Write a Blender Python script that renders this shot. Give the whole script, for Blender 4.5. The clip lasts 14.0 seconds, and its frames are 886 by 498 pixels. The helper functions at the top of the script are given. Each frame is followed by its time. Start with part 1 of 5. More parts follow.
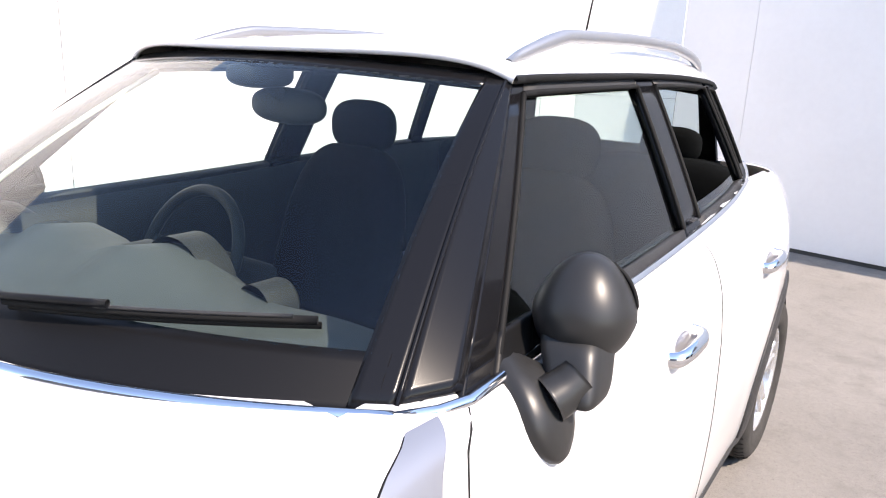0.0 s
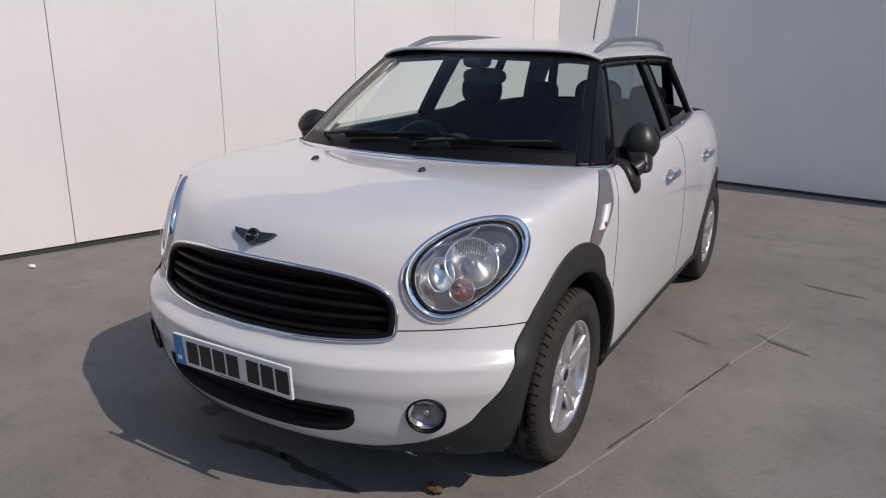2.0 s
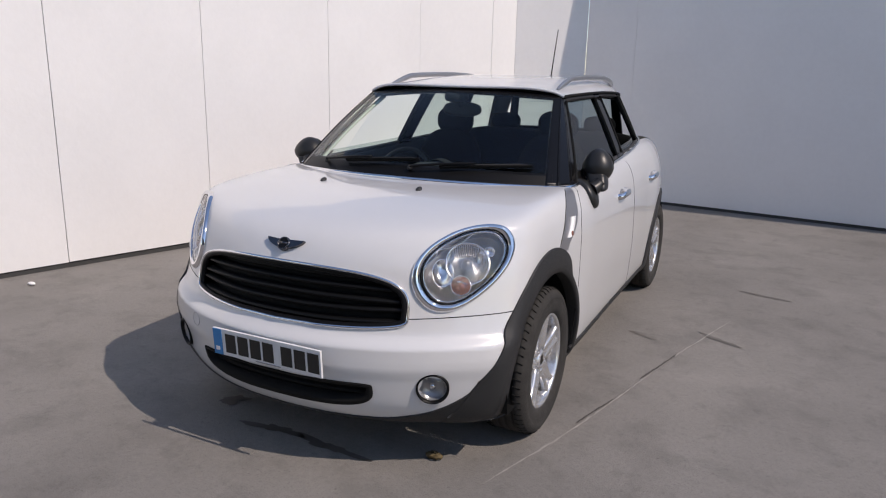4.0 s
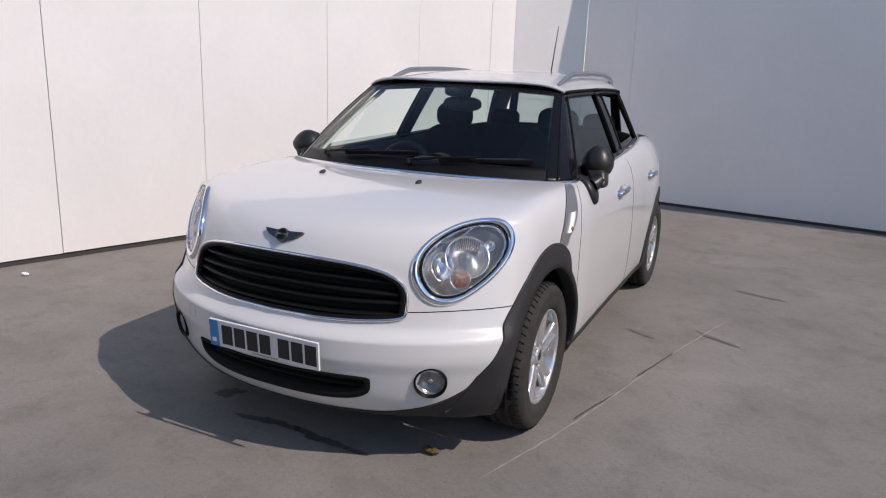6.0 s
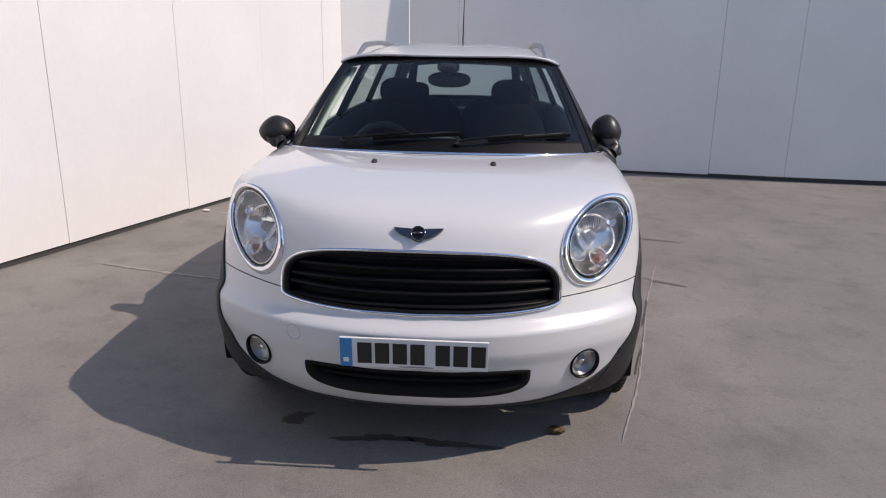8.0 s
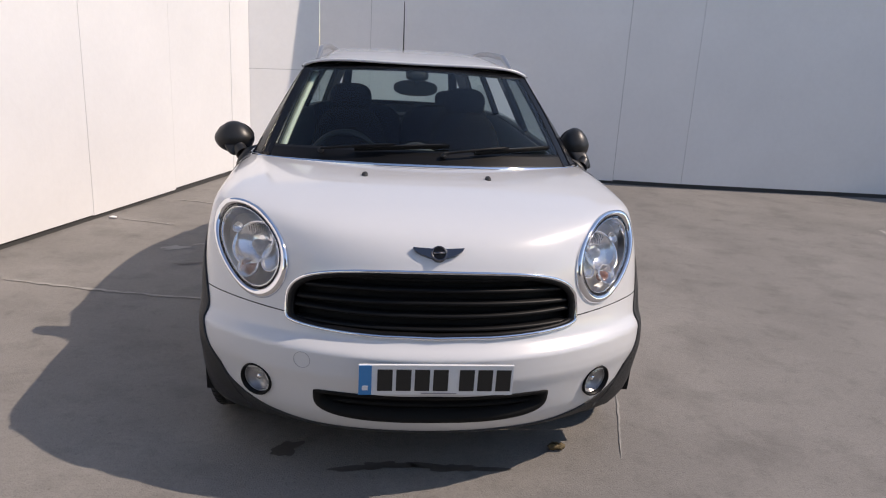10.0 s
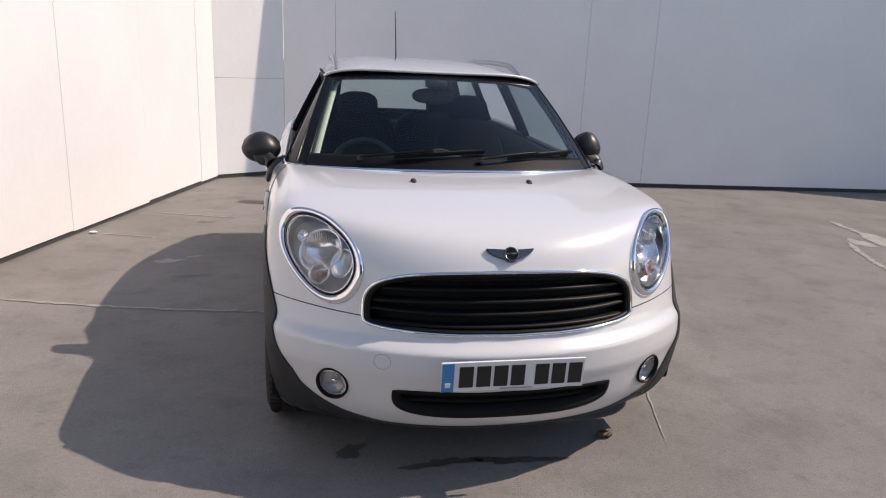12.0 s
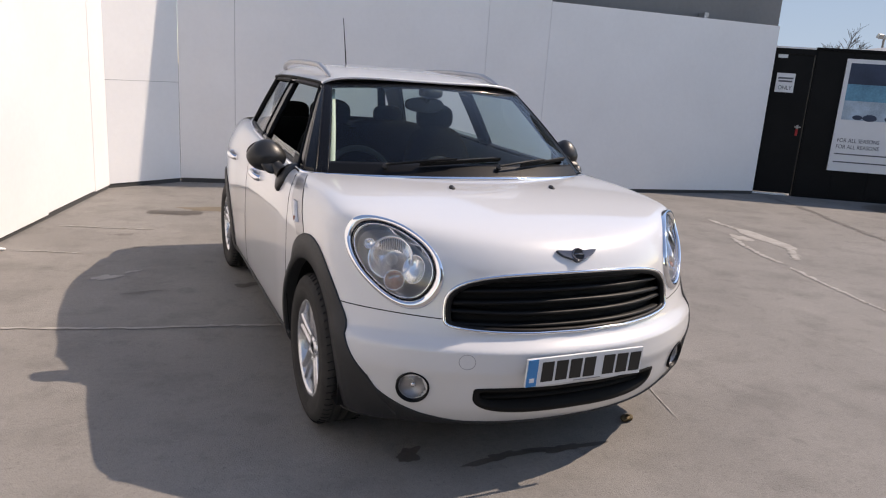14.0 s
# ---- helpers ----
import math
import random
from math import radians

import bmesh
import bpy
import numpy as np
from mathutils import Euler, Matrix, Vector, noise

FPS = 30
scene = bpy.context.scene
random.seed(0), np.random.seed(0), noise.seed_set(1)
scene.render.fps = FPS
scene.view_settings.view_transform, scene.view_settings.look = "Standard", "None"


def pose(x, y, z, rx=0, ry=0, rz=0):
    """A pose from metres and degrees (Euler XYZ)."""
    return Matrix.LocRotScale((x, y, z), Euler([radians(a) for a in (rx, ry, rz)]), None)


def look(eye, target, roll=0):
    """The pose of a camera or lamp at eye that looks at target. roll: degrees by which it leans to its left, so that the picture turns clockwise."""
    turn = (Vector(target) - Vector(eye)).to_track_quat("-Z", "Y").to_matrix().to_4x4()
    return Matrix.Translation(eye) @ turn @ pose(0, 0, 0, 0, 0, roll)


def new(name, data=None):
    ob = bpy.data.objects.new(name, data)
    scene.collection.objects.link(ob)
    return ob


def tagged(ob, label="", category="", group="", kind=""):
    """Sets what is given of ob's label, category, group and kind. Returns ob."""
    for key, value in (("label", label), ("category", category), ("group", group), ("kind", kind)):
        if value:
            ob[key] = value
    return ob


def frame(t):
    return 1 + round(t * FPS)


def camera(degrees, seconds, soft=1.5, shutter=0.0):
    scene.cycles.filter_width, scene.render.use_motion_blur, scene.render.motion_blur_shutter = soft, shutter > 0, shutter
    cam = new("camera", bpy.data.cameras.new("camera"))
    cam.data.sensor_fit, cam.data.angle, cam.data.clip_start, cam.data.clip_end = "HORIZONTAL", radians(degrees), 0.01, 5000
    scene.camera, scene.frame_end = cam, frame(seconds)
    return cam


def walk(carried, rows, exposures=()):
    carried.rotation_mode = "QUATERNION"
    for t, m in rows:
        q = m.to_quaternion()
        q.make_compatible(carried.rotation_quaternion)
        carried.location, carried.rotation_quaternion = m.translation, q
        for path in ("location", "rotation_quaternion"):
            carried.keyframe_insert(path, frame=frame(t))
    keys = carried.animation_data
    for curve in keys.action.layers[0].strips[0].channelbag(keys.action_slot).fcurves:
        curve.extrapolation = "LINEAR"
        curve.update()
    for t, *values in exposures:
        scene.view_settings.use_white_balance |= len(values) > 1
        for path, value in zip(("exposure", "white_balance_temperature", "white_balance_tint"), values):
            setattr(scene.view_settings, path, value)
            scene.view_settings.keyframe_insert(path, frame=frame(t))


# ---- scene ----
cam = camera(64.2, 14.0, soft=1.1)
PATH = [
    (0, (1.246, -1.515, 1.461), (0.151, 0.081, 0.958), 2.6),
    (0.5, (1.338, -2.069, 1.494), (0.278, -0.455, 0.973), 2.4),
    (1, (1.458, -2.609, 1.507), (0.402, -1.018, 0.914), 2.0),
    (1.5, (1.5, -3.127, 1.487), (0.557, -1.466, 0.893), 0.7),
    (2, (1.641, -3.557, 1.476), (0.672, -1.893, 0.934), 0.8),
    (2.5, (1.708, -3.877, 1.514), (0.795, -2.175, 0.996), 1.7),
    (3, (1.704, -4.068, 1.524), (0.857, -2.322, 1.04), 1.4),
    (5.5, (1.755, -4.078, 1.528), (0.88, -2.34, 1.066), 0.9),
    (6, (1.699, -4.072, 1.502), (0.857, -2.321, 1.027), 2.1),
    (6.5, (1.358, -4.2, 1.482), (0.698, -2.374, 1.002), 2.9),
    (7, (1.002, -4.252, 1.486), (0.465, -2.381, 1.03), 1.8),
    (7.5, (0.659, -4.242, 1.51), (0.314, -2.351, 0.96), 0.5),
    (8, (0.251, -4.35, 1.511), (0.121, -2.429, 0.969), 0.8),
    (8.5, (-0.053, -4.344, 1.507), (-0.024, -2.419, 0.964), 1.7),
    (9, (-0.179, -4.236, 1.539), (-0.056, -2.316, 0.994), 1.7),
    (11.5, (-0.436, -4.239, 1.537), (-0.129, -2.328, 1.03), 4.2),
    (12, (-0.734, -4.271, 1.534), (-0.333, -2.379, 1.025), 2.5),
    (12.5, (-0.935, -4.219, 1.508), (-0.421, -2.344, 1.039), 4.1),
    (13, (-1.174, -4.116, 1.518), (-0.565, -2.274, 1.033), 2.5),
    (13.5, (-1.357, -4.089, 1.505), (-0.631, -2.298, 0.987), 3.9),
    (14, (-1.56, -4.118, 1.51), (-0.744, -2.353, 1.04), 3.8),
]
walk(cam, [(t, look(eye, target, roll)) for t, eye, target, roll in PATH],
     [(t, e - 0.08, k, 18) for t, e, k in (
         (0, 1.5, 7500), (0.3, 0.75, 7500), (0.5, 0.2, 7400), (0.7, -0.08, 7400), (1.0, -0.42, 7400), (1.5, -0.45, 7450),
         (2.0, -0.29, 7250), (3, -0.13, 7200), (6.5, -0.04, 7200), (9, 0.12, 7450), (12, 0.24, 7700), (14, 0.4, 7800))])

# ---- light: low sun from the passenger side, clear sky ----
SUN = Vector((0.912, -0.065, 1.0)).normalized()
world = bpy.data.worlds.new("world")
scene.world = world
world.use_nodes = True
wn = world.node_tree.nodes
sky = wn.new("ShaderNodeTexSky")
sky.sky_type, sky.sun_disc = "NISHITA", False
sky.dust_density, sky.ozone_density = 0.1, 1.5
sky.sun_elevation = math.asin(SUN.z)
sky.sun_rotation = math.atan2(SUN.x, SUN.y)
world.node_tree.links.new(sky.outputs[0], wn["Background"].inputs[0])
wn["Background"].inputs[1].default_value = 0.18
sun_data = bpy.data.lights.new("sun", "SUN")
sun_data.energy, sun_data.angle, sun_data.color = 3.7, radians(0.55), (1.0, 0.95, 0.88)
sun = new("sun", sun_data)
sun.matrix_world = look(SUN * 30, (0, 0, 0))


# ---- materials ----
def mat(name, color, rough=0.5, metal=0.0, vary=0.0, scale=8.0, bump=0.0, bump_scale=60.0, coat=0.0, fine=None, spec=0.5):
    """A principled material with two scales of noise in its colour and a fine relief."""
    m = bpy.data.materials.new(name)
    m.use_nodes = True
    nt = m.node_tree
    b = nt.nodes["Principled BSDF"]
    b.inputs["Base Color"].default_value = (*color, 1)
    b.inputs["Roughness"].default_value = rough
    b.inputs["Metallic"].default_value = metal
    b.inputs["Coat Weight"].default_value = coat
    b.inputs["Coat Roughness"].default_value = 0.03
    b.inputs["Specular IOR Level"].default_value = spec
    geo = nt.nodes.new("ShaderNodeNewGeometry")
    if vary:
        a = nt.nodes.new("ShaderNodeTexNoise")
        a.inputs["Scale"].default_value, a.inputs["Detail"].default_value = scale, 6
        c = nt.nodes.new("ShaderNodeTexNoise")
        c.inputs["Scale"].default_value, c.inputs["Detail"].default_value = fine or scale * 14, 3
        nt.links.new(geo.outputs["Position"], a.inputs["Vector"])
        nt.links.new(geo.outputs["Position"], c.inputs["Vector"])
        mix = nt.nodes.new("ShaderNodeMath")
        mix.operation = "MULTIPLY_ADD"
        mix.inputs[1].default_value = 0.45
        nt.links.new(c.outputs["Fac"], mix.inputs[0])
        nt.links.new(a.outputs["Fac"], mix.inputs[2])
        ramp = nt.nodes.new("ShaderNodeMapRange")
        ramp.inputs["From Min"].default_value, ramp.inputs["From Max"].default_value = 0.45, 1.0
        ramp.inputs["To Min"].default_value, ramp.inputs["To Max"].default_value = 1 - vary, 1 + vary
        nt.links.new(mix.outputs[0], ramp.inputs["Value"])
        mul = nt.nodes.new("ShaderNodeVectorMath")
        mul.operation = "SCALE"
        mul.inputs[0].default_value = color
        nt.links.new(ramp.outputs[0], mul.inputs["Scale"])
        nt.links.new(mul.outputs[0], b.inputs["Base Color"])
    if bump:
        n = nt.nodes.new("ShaderNodeTexNoise")
        n.inputs["Scale"].default_value, n.inputs["Detail"].default_value = bump_scale, 4
        nt.links.new(geo.outputs["Position"], n.inputs["Vector"])
        bp = nt.nodes.new("ShaderNodeBump")
        bp.inputs["Strength"].default_value, bp.inputs["Distance"].default_value = bump, 0.01
        nt.links.new(n.outputs["Fac"], bp.inputs["Height"])
        nt.links.new(bp.outputs[0], b.inputs["Normal"])
    return m


def glass_mat(name, tint, rough=0.0, ior=1.5):
    """Thin clear sheet: tinted see-through with a mirror gloss that grows towards grazing views on both sides."""
    m = bpy.data.materials.new(name)
    m.use_nodes = True
    nt = m.node_tree
    nt.nodes.clear()
    out = nt.nodes.new("ShaderNodeOutputMaterial")
    tr = nt.nodes.new("ShaderNodeBsdfTransparent")
    tr.inputs[0].default_value = (*tint, 1)
    gl = nt.nodes.new("ShaderNodeBsdfGlossy")
    gl.inputs["Roughness"].default_value = rough
    lw = nt.nodes.new("ShaderNodeLayerWeight")
    lw.inputs["Blend"].default_value = 0.5
    pw = nt.nodes.new("ShaderNodeMath")
    pw.operation = "POWER"
    pw.inputs[1].default_value = 5.0
    fr = nt.nodes.new("ShaderNodeMath")
    fr.operation = "MULTIPLY_ADD"
    f0 = 2 * ((ior - 1) / (ior + 1)) ** 2
    fr.inputs[1].default_value, fr.inputs[2].default_value = 1 - f0, f0
    nt.links.new(lw.outputs["Facing"], pw.inputs[0])
    nt.links.new(pw.outputs[0], fr.inputs[0])
    mx = nt.nodes.new("ShaderNodeMixShader")
    nt.links.new(fr.outputs[0], mx.inputs[0])
    nt.links.new(tr.outputs[0], mx.inputs[1])
    nt.links.new(gl.outputs[0], mx.inputs[2])
    nt.links.new(mx.outputs[0], out.inputs[0])
    return m


PAINT = mat("white_car_paint", (0.62, 0.62, 0.625), 0.32, coat=1.0, vary=0.012, scale=2.0)
CLAD = mat("black_grained_plastic", (0.023, 0.023, 0.024), 0.55, spec=0.4, vary=0.12, scale=9, bump=0.15, bump_scale=900)
GLOSSBLK = mat("gloss_black", (0.007, 0.007, 0.008), 0.16, spec=0.2)
SEAL = mat("black_rubber", (0.009, 0.009, 0.009), 0.7, spec=0.15)
CHROME = mat("chrome", (0.78, 0.79, 0.82), 0.06, 1.0)
ALLOY = mat("silver_alloy", (0.62, 0.62, 0.63), 0.26, 0.75, vary=0.05, scale=30)
TYRE = mat("tyre_rubber", (0.034, 0.032, 0.03), 0.85, spec=0.3, vary=0.25, scale=20, bump=0.2, bump_scale=300)


def concrete():
    """Worn concrete: broad dirt clouds, grit specks, pale smears and a rough pitted relief."""
    m = mat("concrete_ground", (0.202, 0.189, 0.175), 0.85, vary=0.18, scale=0.9, fine=45, bump=0.4, bump_scale=140)
    nt = m.node_tree
    b = nt.nodes["Principled BSDF"]
    link = b.inputs["Base Color"].links[0].from_socket
    geo = nt.nodes.new("ShaderNodeNewGeometry")
    for scale, lo, hi, amount, stretch in ((210.0, 0.54, 0.68, 0.60, 1.0), (75.0, 0.58, 0.70, 0.62, 1.0), (38.0, 0.62, 0.72, 0.7, 1.0), (95.0, 0.60, 0.72, 1.3, 1.0), (2.6, 0.50, 0.75, 0.70, 1.0), (1.3, 0.55, 0.8, 1.16, 1.6), (7.0, 0.56, 0.7, 0.82, 1.0)):
        mp = nt.nodes.new("ShaderNodeMapping")
        mp.inputs["Scale"].default_value = (1, stretch, 1)
        mp.inputs["Rotation"].default_value = (0, 0, 0.3)
        mp.inputs["Location"].default_value = (scale, 2 * scale, 0)
        n = nt.nodes.new("ShaderNodeTexNoise")
        n.inputs["Scale"].default_value, n.inputs["Detail"].default_value, n.inputs["Roughness"].default_value = scale, 5, 0.65
        r = nt.nodes.new("ShaderNodeMapRange")
        r.inputs["From Min"].default_value, r.inputs["From Max"].default_value = lo, hi
        r.inputs["To Min"].default_value, r.inputs["To Max"].default_value = 1.0, amount
        s = nt.nodes.new("ShaderNodeVectorMath")
        s.operation = "SCALE"
        nt.links.new(geo.outputs["Position"], mp.inputs["Vector"])
        nt.links.new(mp.outputs[0], n.inputs["Vector"])
        nt.links.new(n.outputs["Fac"], r.inputs["Value"])
        nt.links.new(link, s.inputs[0])
        nt.links.new(r.outputs[0], s.inputs["Scale"])
        link = s.outputs[0]
    nt.links.new(link, b.inputs["Base Color"])
    return m


CONCRETE = concrete()
JOINT = mat("dark_backing", (0.05, 0.05, 0.05), 0.9)
WALLPAINT = mat("white_wall_paint", (0.78, 0.77, 0.765), 0.6, vary=0.035, scale=1.3, bump=0.08, bump_scale=40)

LENS = glass_mat("clear_lens", (0.97, 0.97, 0.97))
GLASS = glass_mat("tinted_glass", (0.70, 0.78, 0.76), ior=1.5)
SCREEN = glass_mat("windscreen_glass", (0.86, 0.95, 0.91), ior=1.35)
MIRROR = mat("mirror", (0.9, 0.9, 0.9), 0.01, 1.0)
REFLECT = mat("bright_reflector", (0.86, 0.86, 0.88), 0.2, 1.0)
SATIN = mat("satin_black", (0.005, 0.005, 0.0055), 0.45, spec=0.18)
BOWL = mat("silvered_lamp_bowl", (0.80, 0.80, 0.81), 0.32, 0.9)
# chrome darkened in its colour; on the badge this paints dark reflections
DARKENEDCHROME = mat("darkened_chrome", (0.13, 0.13, 0.14), 0.2, 1.0)
CAP = mat("matt_black_cap", (0.02, 0.02, 0.02), 0.38, spec=0.4)
BEZEL = mat("grey_lamp_housing", (0.33, 0.33, 0.34), 0.3, 0.6)
AMBER = mat("amber_bulb", (0.24, 0.10, 0.07), 0.25)
TRIM = mat("dark_interior_plastic", (0.024, 0.025, 0.026), 0.55, spec=0.3, vary=0.12, scale=10, bump=0.2, bump_scale=500)
CLOTH = mat("black_seat_cloth", (0.0045, 0.0045, 0.005), 0.9, spec=0.1, vary=0.2, scale=40, bump=0.2, bump_scale=700)
# grey pillar trim with sunlight put into its pale colour
SUNTRIM = mat("sunlit_pillar_trim", (0.62, 0.64, 0.55), 0.8)
LINER = mat("grey_headliner", (0.35, 0.35, 0.34), 0.9)
PLATE = mat("white_plate", (0.72, 0.72, 0.72), 0.3, vary=0.02, scale=10)
INK = mat("plate_black", (0.012, 0.012, 0.012), 0.4)
BLUE = mat("plate_blue", (0.03, 0.22, 0.5), 0.35)
RAIL = mat("brushed_rail_silver", (0.40, 0.40, 0.41), 0.35, 0.8, vary=0.04, scale=20)
# dark dash plastic, its colour lifted to carry the windscreen's greenish reflection
DASH = mat("glare_lifted_dash_plastic", (0.05, 0.054, 0.055), 0.6, vary=0.1, scale=10, bump=0.2, bump_scale=500)
SILVER = mat("silver_paint", (0.36, 0.36, 0.38), 0.3, 0.7, coat=0.5)

# ---- the yard: ground, white hoarding walls ----


def mesh_object(name, bm, material, parent=None, label="", smooth=False):
    me = bpy.data.meshes.new(name)
    bm.to_mesh(me)
    bm.free()
    me.materials.append(material)
    if smooth:
        me.polygons.foreach_set("use_smooth", [True] * len(me.polygons))
    ob = new(name, me)
    if parent:
        ob.parent = parent
    if label:
        ob["label"] = label
    return ob


def part(name, bm, material, parent, label="", smooth=False):
    return mesh_object(name, bm, material, parent, label, smooth)


def box(bm, lo, hi, m=None, bevel=0.0):
    r = bmesh.ops.create_cube(bm, size=1)["verts"]
    for v in r:
        v.co = Vector([lo[k] + (v.co[k] + 0.5) * (hi[k] - lo[k]) for k in range(3)])
    if bevel:
        es = list({e for v in r for e in v.link_edges})
        r = bmesh.ops.bevel(bm, geom=es, offset=bevel, segments=2, affect="EDGES", profile=0.7)["verts"]
        r = list({v for v in r})
    if m is not None:
        for v in set(r):
            v.co = m @ v.co
    return r


bm = bmesh.new()
bmesh.ops.create_grid(bm, x_segments=2, y_segments=2, size=400)
ground = tagged(mesh_object("ground", bm, CONCRETE), "grey worn concrete yard with faint stains", "ground", kind="structure")


def wall_run(name, a, b, top, joints, label, rows=()):
    """A boarded wall whose inner face runs on the ground from a to b: dark backing, and boards with open joints on it."""
    a, b = Vector((*a, 0)), Vector((*b, 0))
    d = b - a
    bm = bmesh.new()
    box(bm, (0, 0.012, 0), (d.length, 0.15, top - 0.01))
    ob = mesh_object(name, bm, JOINT)
    ob.matrix_world = Matrix.Translation(a) @ Matrix.Rotation(math.atan2(d.y, d.x), 4, "Z")
    ends = [0, *joints, d.length]
    levels = [0.045, *rows, top]
    rnd = random.Random(len(joints))
    for u0, u1 in zip(ends, ends[1:]):
        for w0, w1 in zip(levels, levels[1:]):
            bm = bmesh.new()
            box(bm, (u0 + 0.002, rnd.uniform(-0.003, 0.003), w0 + (0.003 if w0 > 0.1 else rnd.uniform(-0.01, 0.012))), (u1 - 0.002, 0.0115, w1), bevel=0.003)
            part("panel", bm, WALLPAINT, ob)
    return tagged(ob, label, "wall", kind="structure")


W0, W1, W2, W3, W4 = (-4.67, -5.2), (-1.72, 4.96), (-0.898, 5.434), (3.87, 4.60), (7.77, 4.22)
WALL_H, TALL_H = 3.05, 4.0


def along_west(y):
    return (y - W0[1]) / 0.9603


wall_run("wall_west", W0, W1, WALL_H, [along_west(y) for y in (-2.98, -1.77, -0.53, 0.67, 1.99, 3.25, 4.49)], "sunlit white painted boarded hoarding wall")
wall_run("wall_corner", W1, W2, TALL_H, [], "white angled corner panel with a crossing shadow", rows=(1.245,))
wall_run("wall_north", W2, W3, TALL_H, [0.67, 3.95], "tall shaded white painted boarded wall")
wall_run("wall_low", W3, W4, 2.62, [], "lower shaded white painted boarded wall")

# ---- car body surface, as a smooth blend of profile limits ----


def keys(v, ks, k=1):
    """Smooth interpolation through a few (value, ...) keys."""
    xs = np.array([a[0] for a in ks])
    ys = np.array([a[k] for a in ks])
    h = np.diff(xs)
    d = np.diff(ys) / h
    m = np.zeros(len(xs))
    m[0], m[-1] = d[0], d[-1]
    m[1:-1] = np.where(d[:-1] * d[1:] > 0, 2 * d[:-1] * d[1:] / (d[:-1] + d[1:] + 1e-12), 0)
    v = np.clip(v, xs[0], xs[-1])
    i = np.clip(np.searchsorted(xs, v) - 1, 0, len(h) - 1)
    t = (v - xs[i]) / h[i]
    return ((1 + 2 * t) * (1 - t) ** 2 * ys[i] + t * (1 - t) ** 2 * h[i] * m[i] + t * t * (3 - 2 * t) * ys[i + 1] + t * t * (t - 1) * h[i] * m[i + 1])


TOP = ((-2.15, 0.74), (-2.03, 0.845), (-1.97, 0.905), (-1.88, 0.952), (-1.7, 0.998), (-1.347, 1.044), (-1.1, 1.056), (-0.7, 1.06), (0.0, 1.085), (1.1, 1.14), (2.1, 1.10))
SIDE = ((0.1, 0.80), (0.25, 0.865), (0.42, 0.886), (0.62, 0.895), (0.8, 0.892), (0.92, 0.878), (1.02, 0.845), (1.15, 0.77))
PLAN = ((-2.1, -0.05), (-1.6, -0.034), (-1.3, -0.024), (-1.0, -0.01), (-0.7, 0.0), (0.1, 0.0), (0.8, -0.004), (1.0, -0.006), (1.2, -0.016), (1.4, -0.04), (1.6, -0.075), (1.8, -0.115), (2.1, -0.21))
WAIST = ((-1.0, 0.0), (-0.5, 0.004), (0.1, 0.008), (0.7, 0.008), (1.1, 0.002), (1.6, 0.0), (2.1, 0.0))
LEAN = ((0.12, 0.2), (0.2, 0.11), (0.25, 0.075), (0.32, 0.04), (0.42, 0.015), (0.48, 0.0), (0.545, 0.0), (0.595, 0.045), (0.66, 0.062), (0.82, 0.085), (0.95, 0.13))
DROOP = ((-2.1, 1.0), (-1.8, 0.75), (-1.5, 0.35), (-0.95, 0.22), (-0.7, 0.2), (2.0, 0.2))


def body(x, y, z):
    x = np.abs(x)
    zt = keys(y, TOP) - (0.036 * (x / 0.75) ** 2 + 0.04 * (x / 0.8) ** 4) * keys(y, DROOP)
    top = (z - zt) * 0.95
    side = x - keys(z, SIDE) - keys(y, PLAN) + keys(y, WAIST) * np.clip((1.02 - z) / 0.15, 0, 1)
    wrap = 0.165 + 0.04 * np.clip((z - 0.5) / 0.4, 0, 1)
    front = (-2.075 + keys(z, LEAN) + wrap * (x / 0.62) ** 2.35 - y) * 0.8
    rear = (y - 2.02 + 0.2 * (x / 0.85) ** 3 + 0.2 * np.clip(z - 0.75, 0, 1) ** 2) * 0.9
    low = 0.2 - z
    k = 0.026
    f = np.stack([top, side, front, rear, low])
    m = f.max(0)
    return m + k * np.log(np.exp((f - m) / k).sum(0))


def cast(o, d, fn=body, far=1.6):
    """Points where rays from inside leave the body; o and d are arrays of places and ways."""
    lo, hi = np.zeros(len(o)), np.full(len(o), far)
    for _ in range(30):
        mid = (lo + hi) / 2
        p = o + d * mid[:, None]
        inside = fn(p[:, 0], p[:, 1], p[:, 2]) < 0
        lo, hi = np.where(inside, mid, lo), np.where(inside, hi, mid)
    return o + d * lo[:, None]


def normal(p, fn=body):
    e = 0.004
    n = np.stack([fn(*(p + e * np.eye(3)[k]).T) - fn(*(p - e * np.eye(3)[k]).T) for k in range(3)], 1)
    return n / np.linalg.norm(n, axis=1)[:, None]


def shell(name, verts, faces, material, parent, label="", normals=None):
    me = bpy.data.meshes.new(name)
    me.from_pydata([tuple(v) for v in verts], [], [tuple(int(q) for q in f) for f in faces])
    me.materials.append(material)
    me.polygons.foreach_set("use_smooth", [True] * len(me.polygons))
    if normals is not None:
        me.normals_split_custom_set_from_vertices([tuple(n) for n in normals])
    ob = new(name, me)
    ob.parent = parent
    if label:
        ob["label"] = label
    return ob


def grid_faces(n0, n1, base=0, wrap=False):
    fs = []
    for i in range(n0 - 1):
        for j in range(n1 if wrap else n1 - 1):
            k = (j + 1) % n1
            fs.append((base + i * n1 + j, base + (i + 1) * n1 + j, base + (i + 1) * n1 + k, base + i * n1 + k))
    return fs


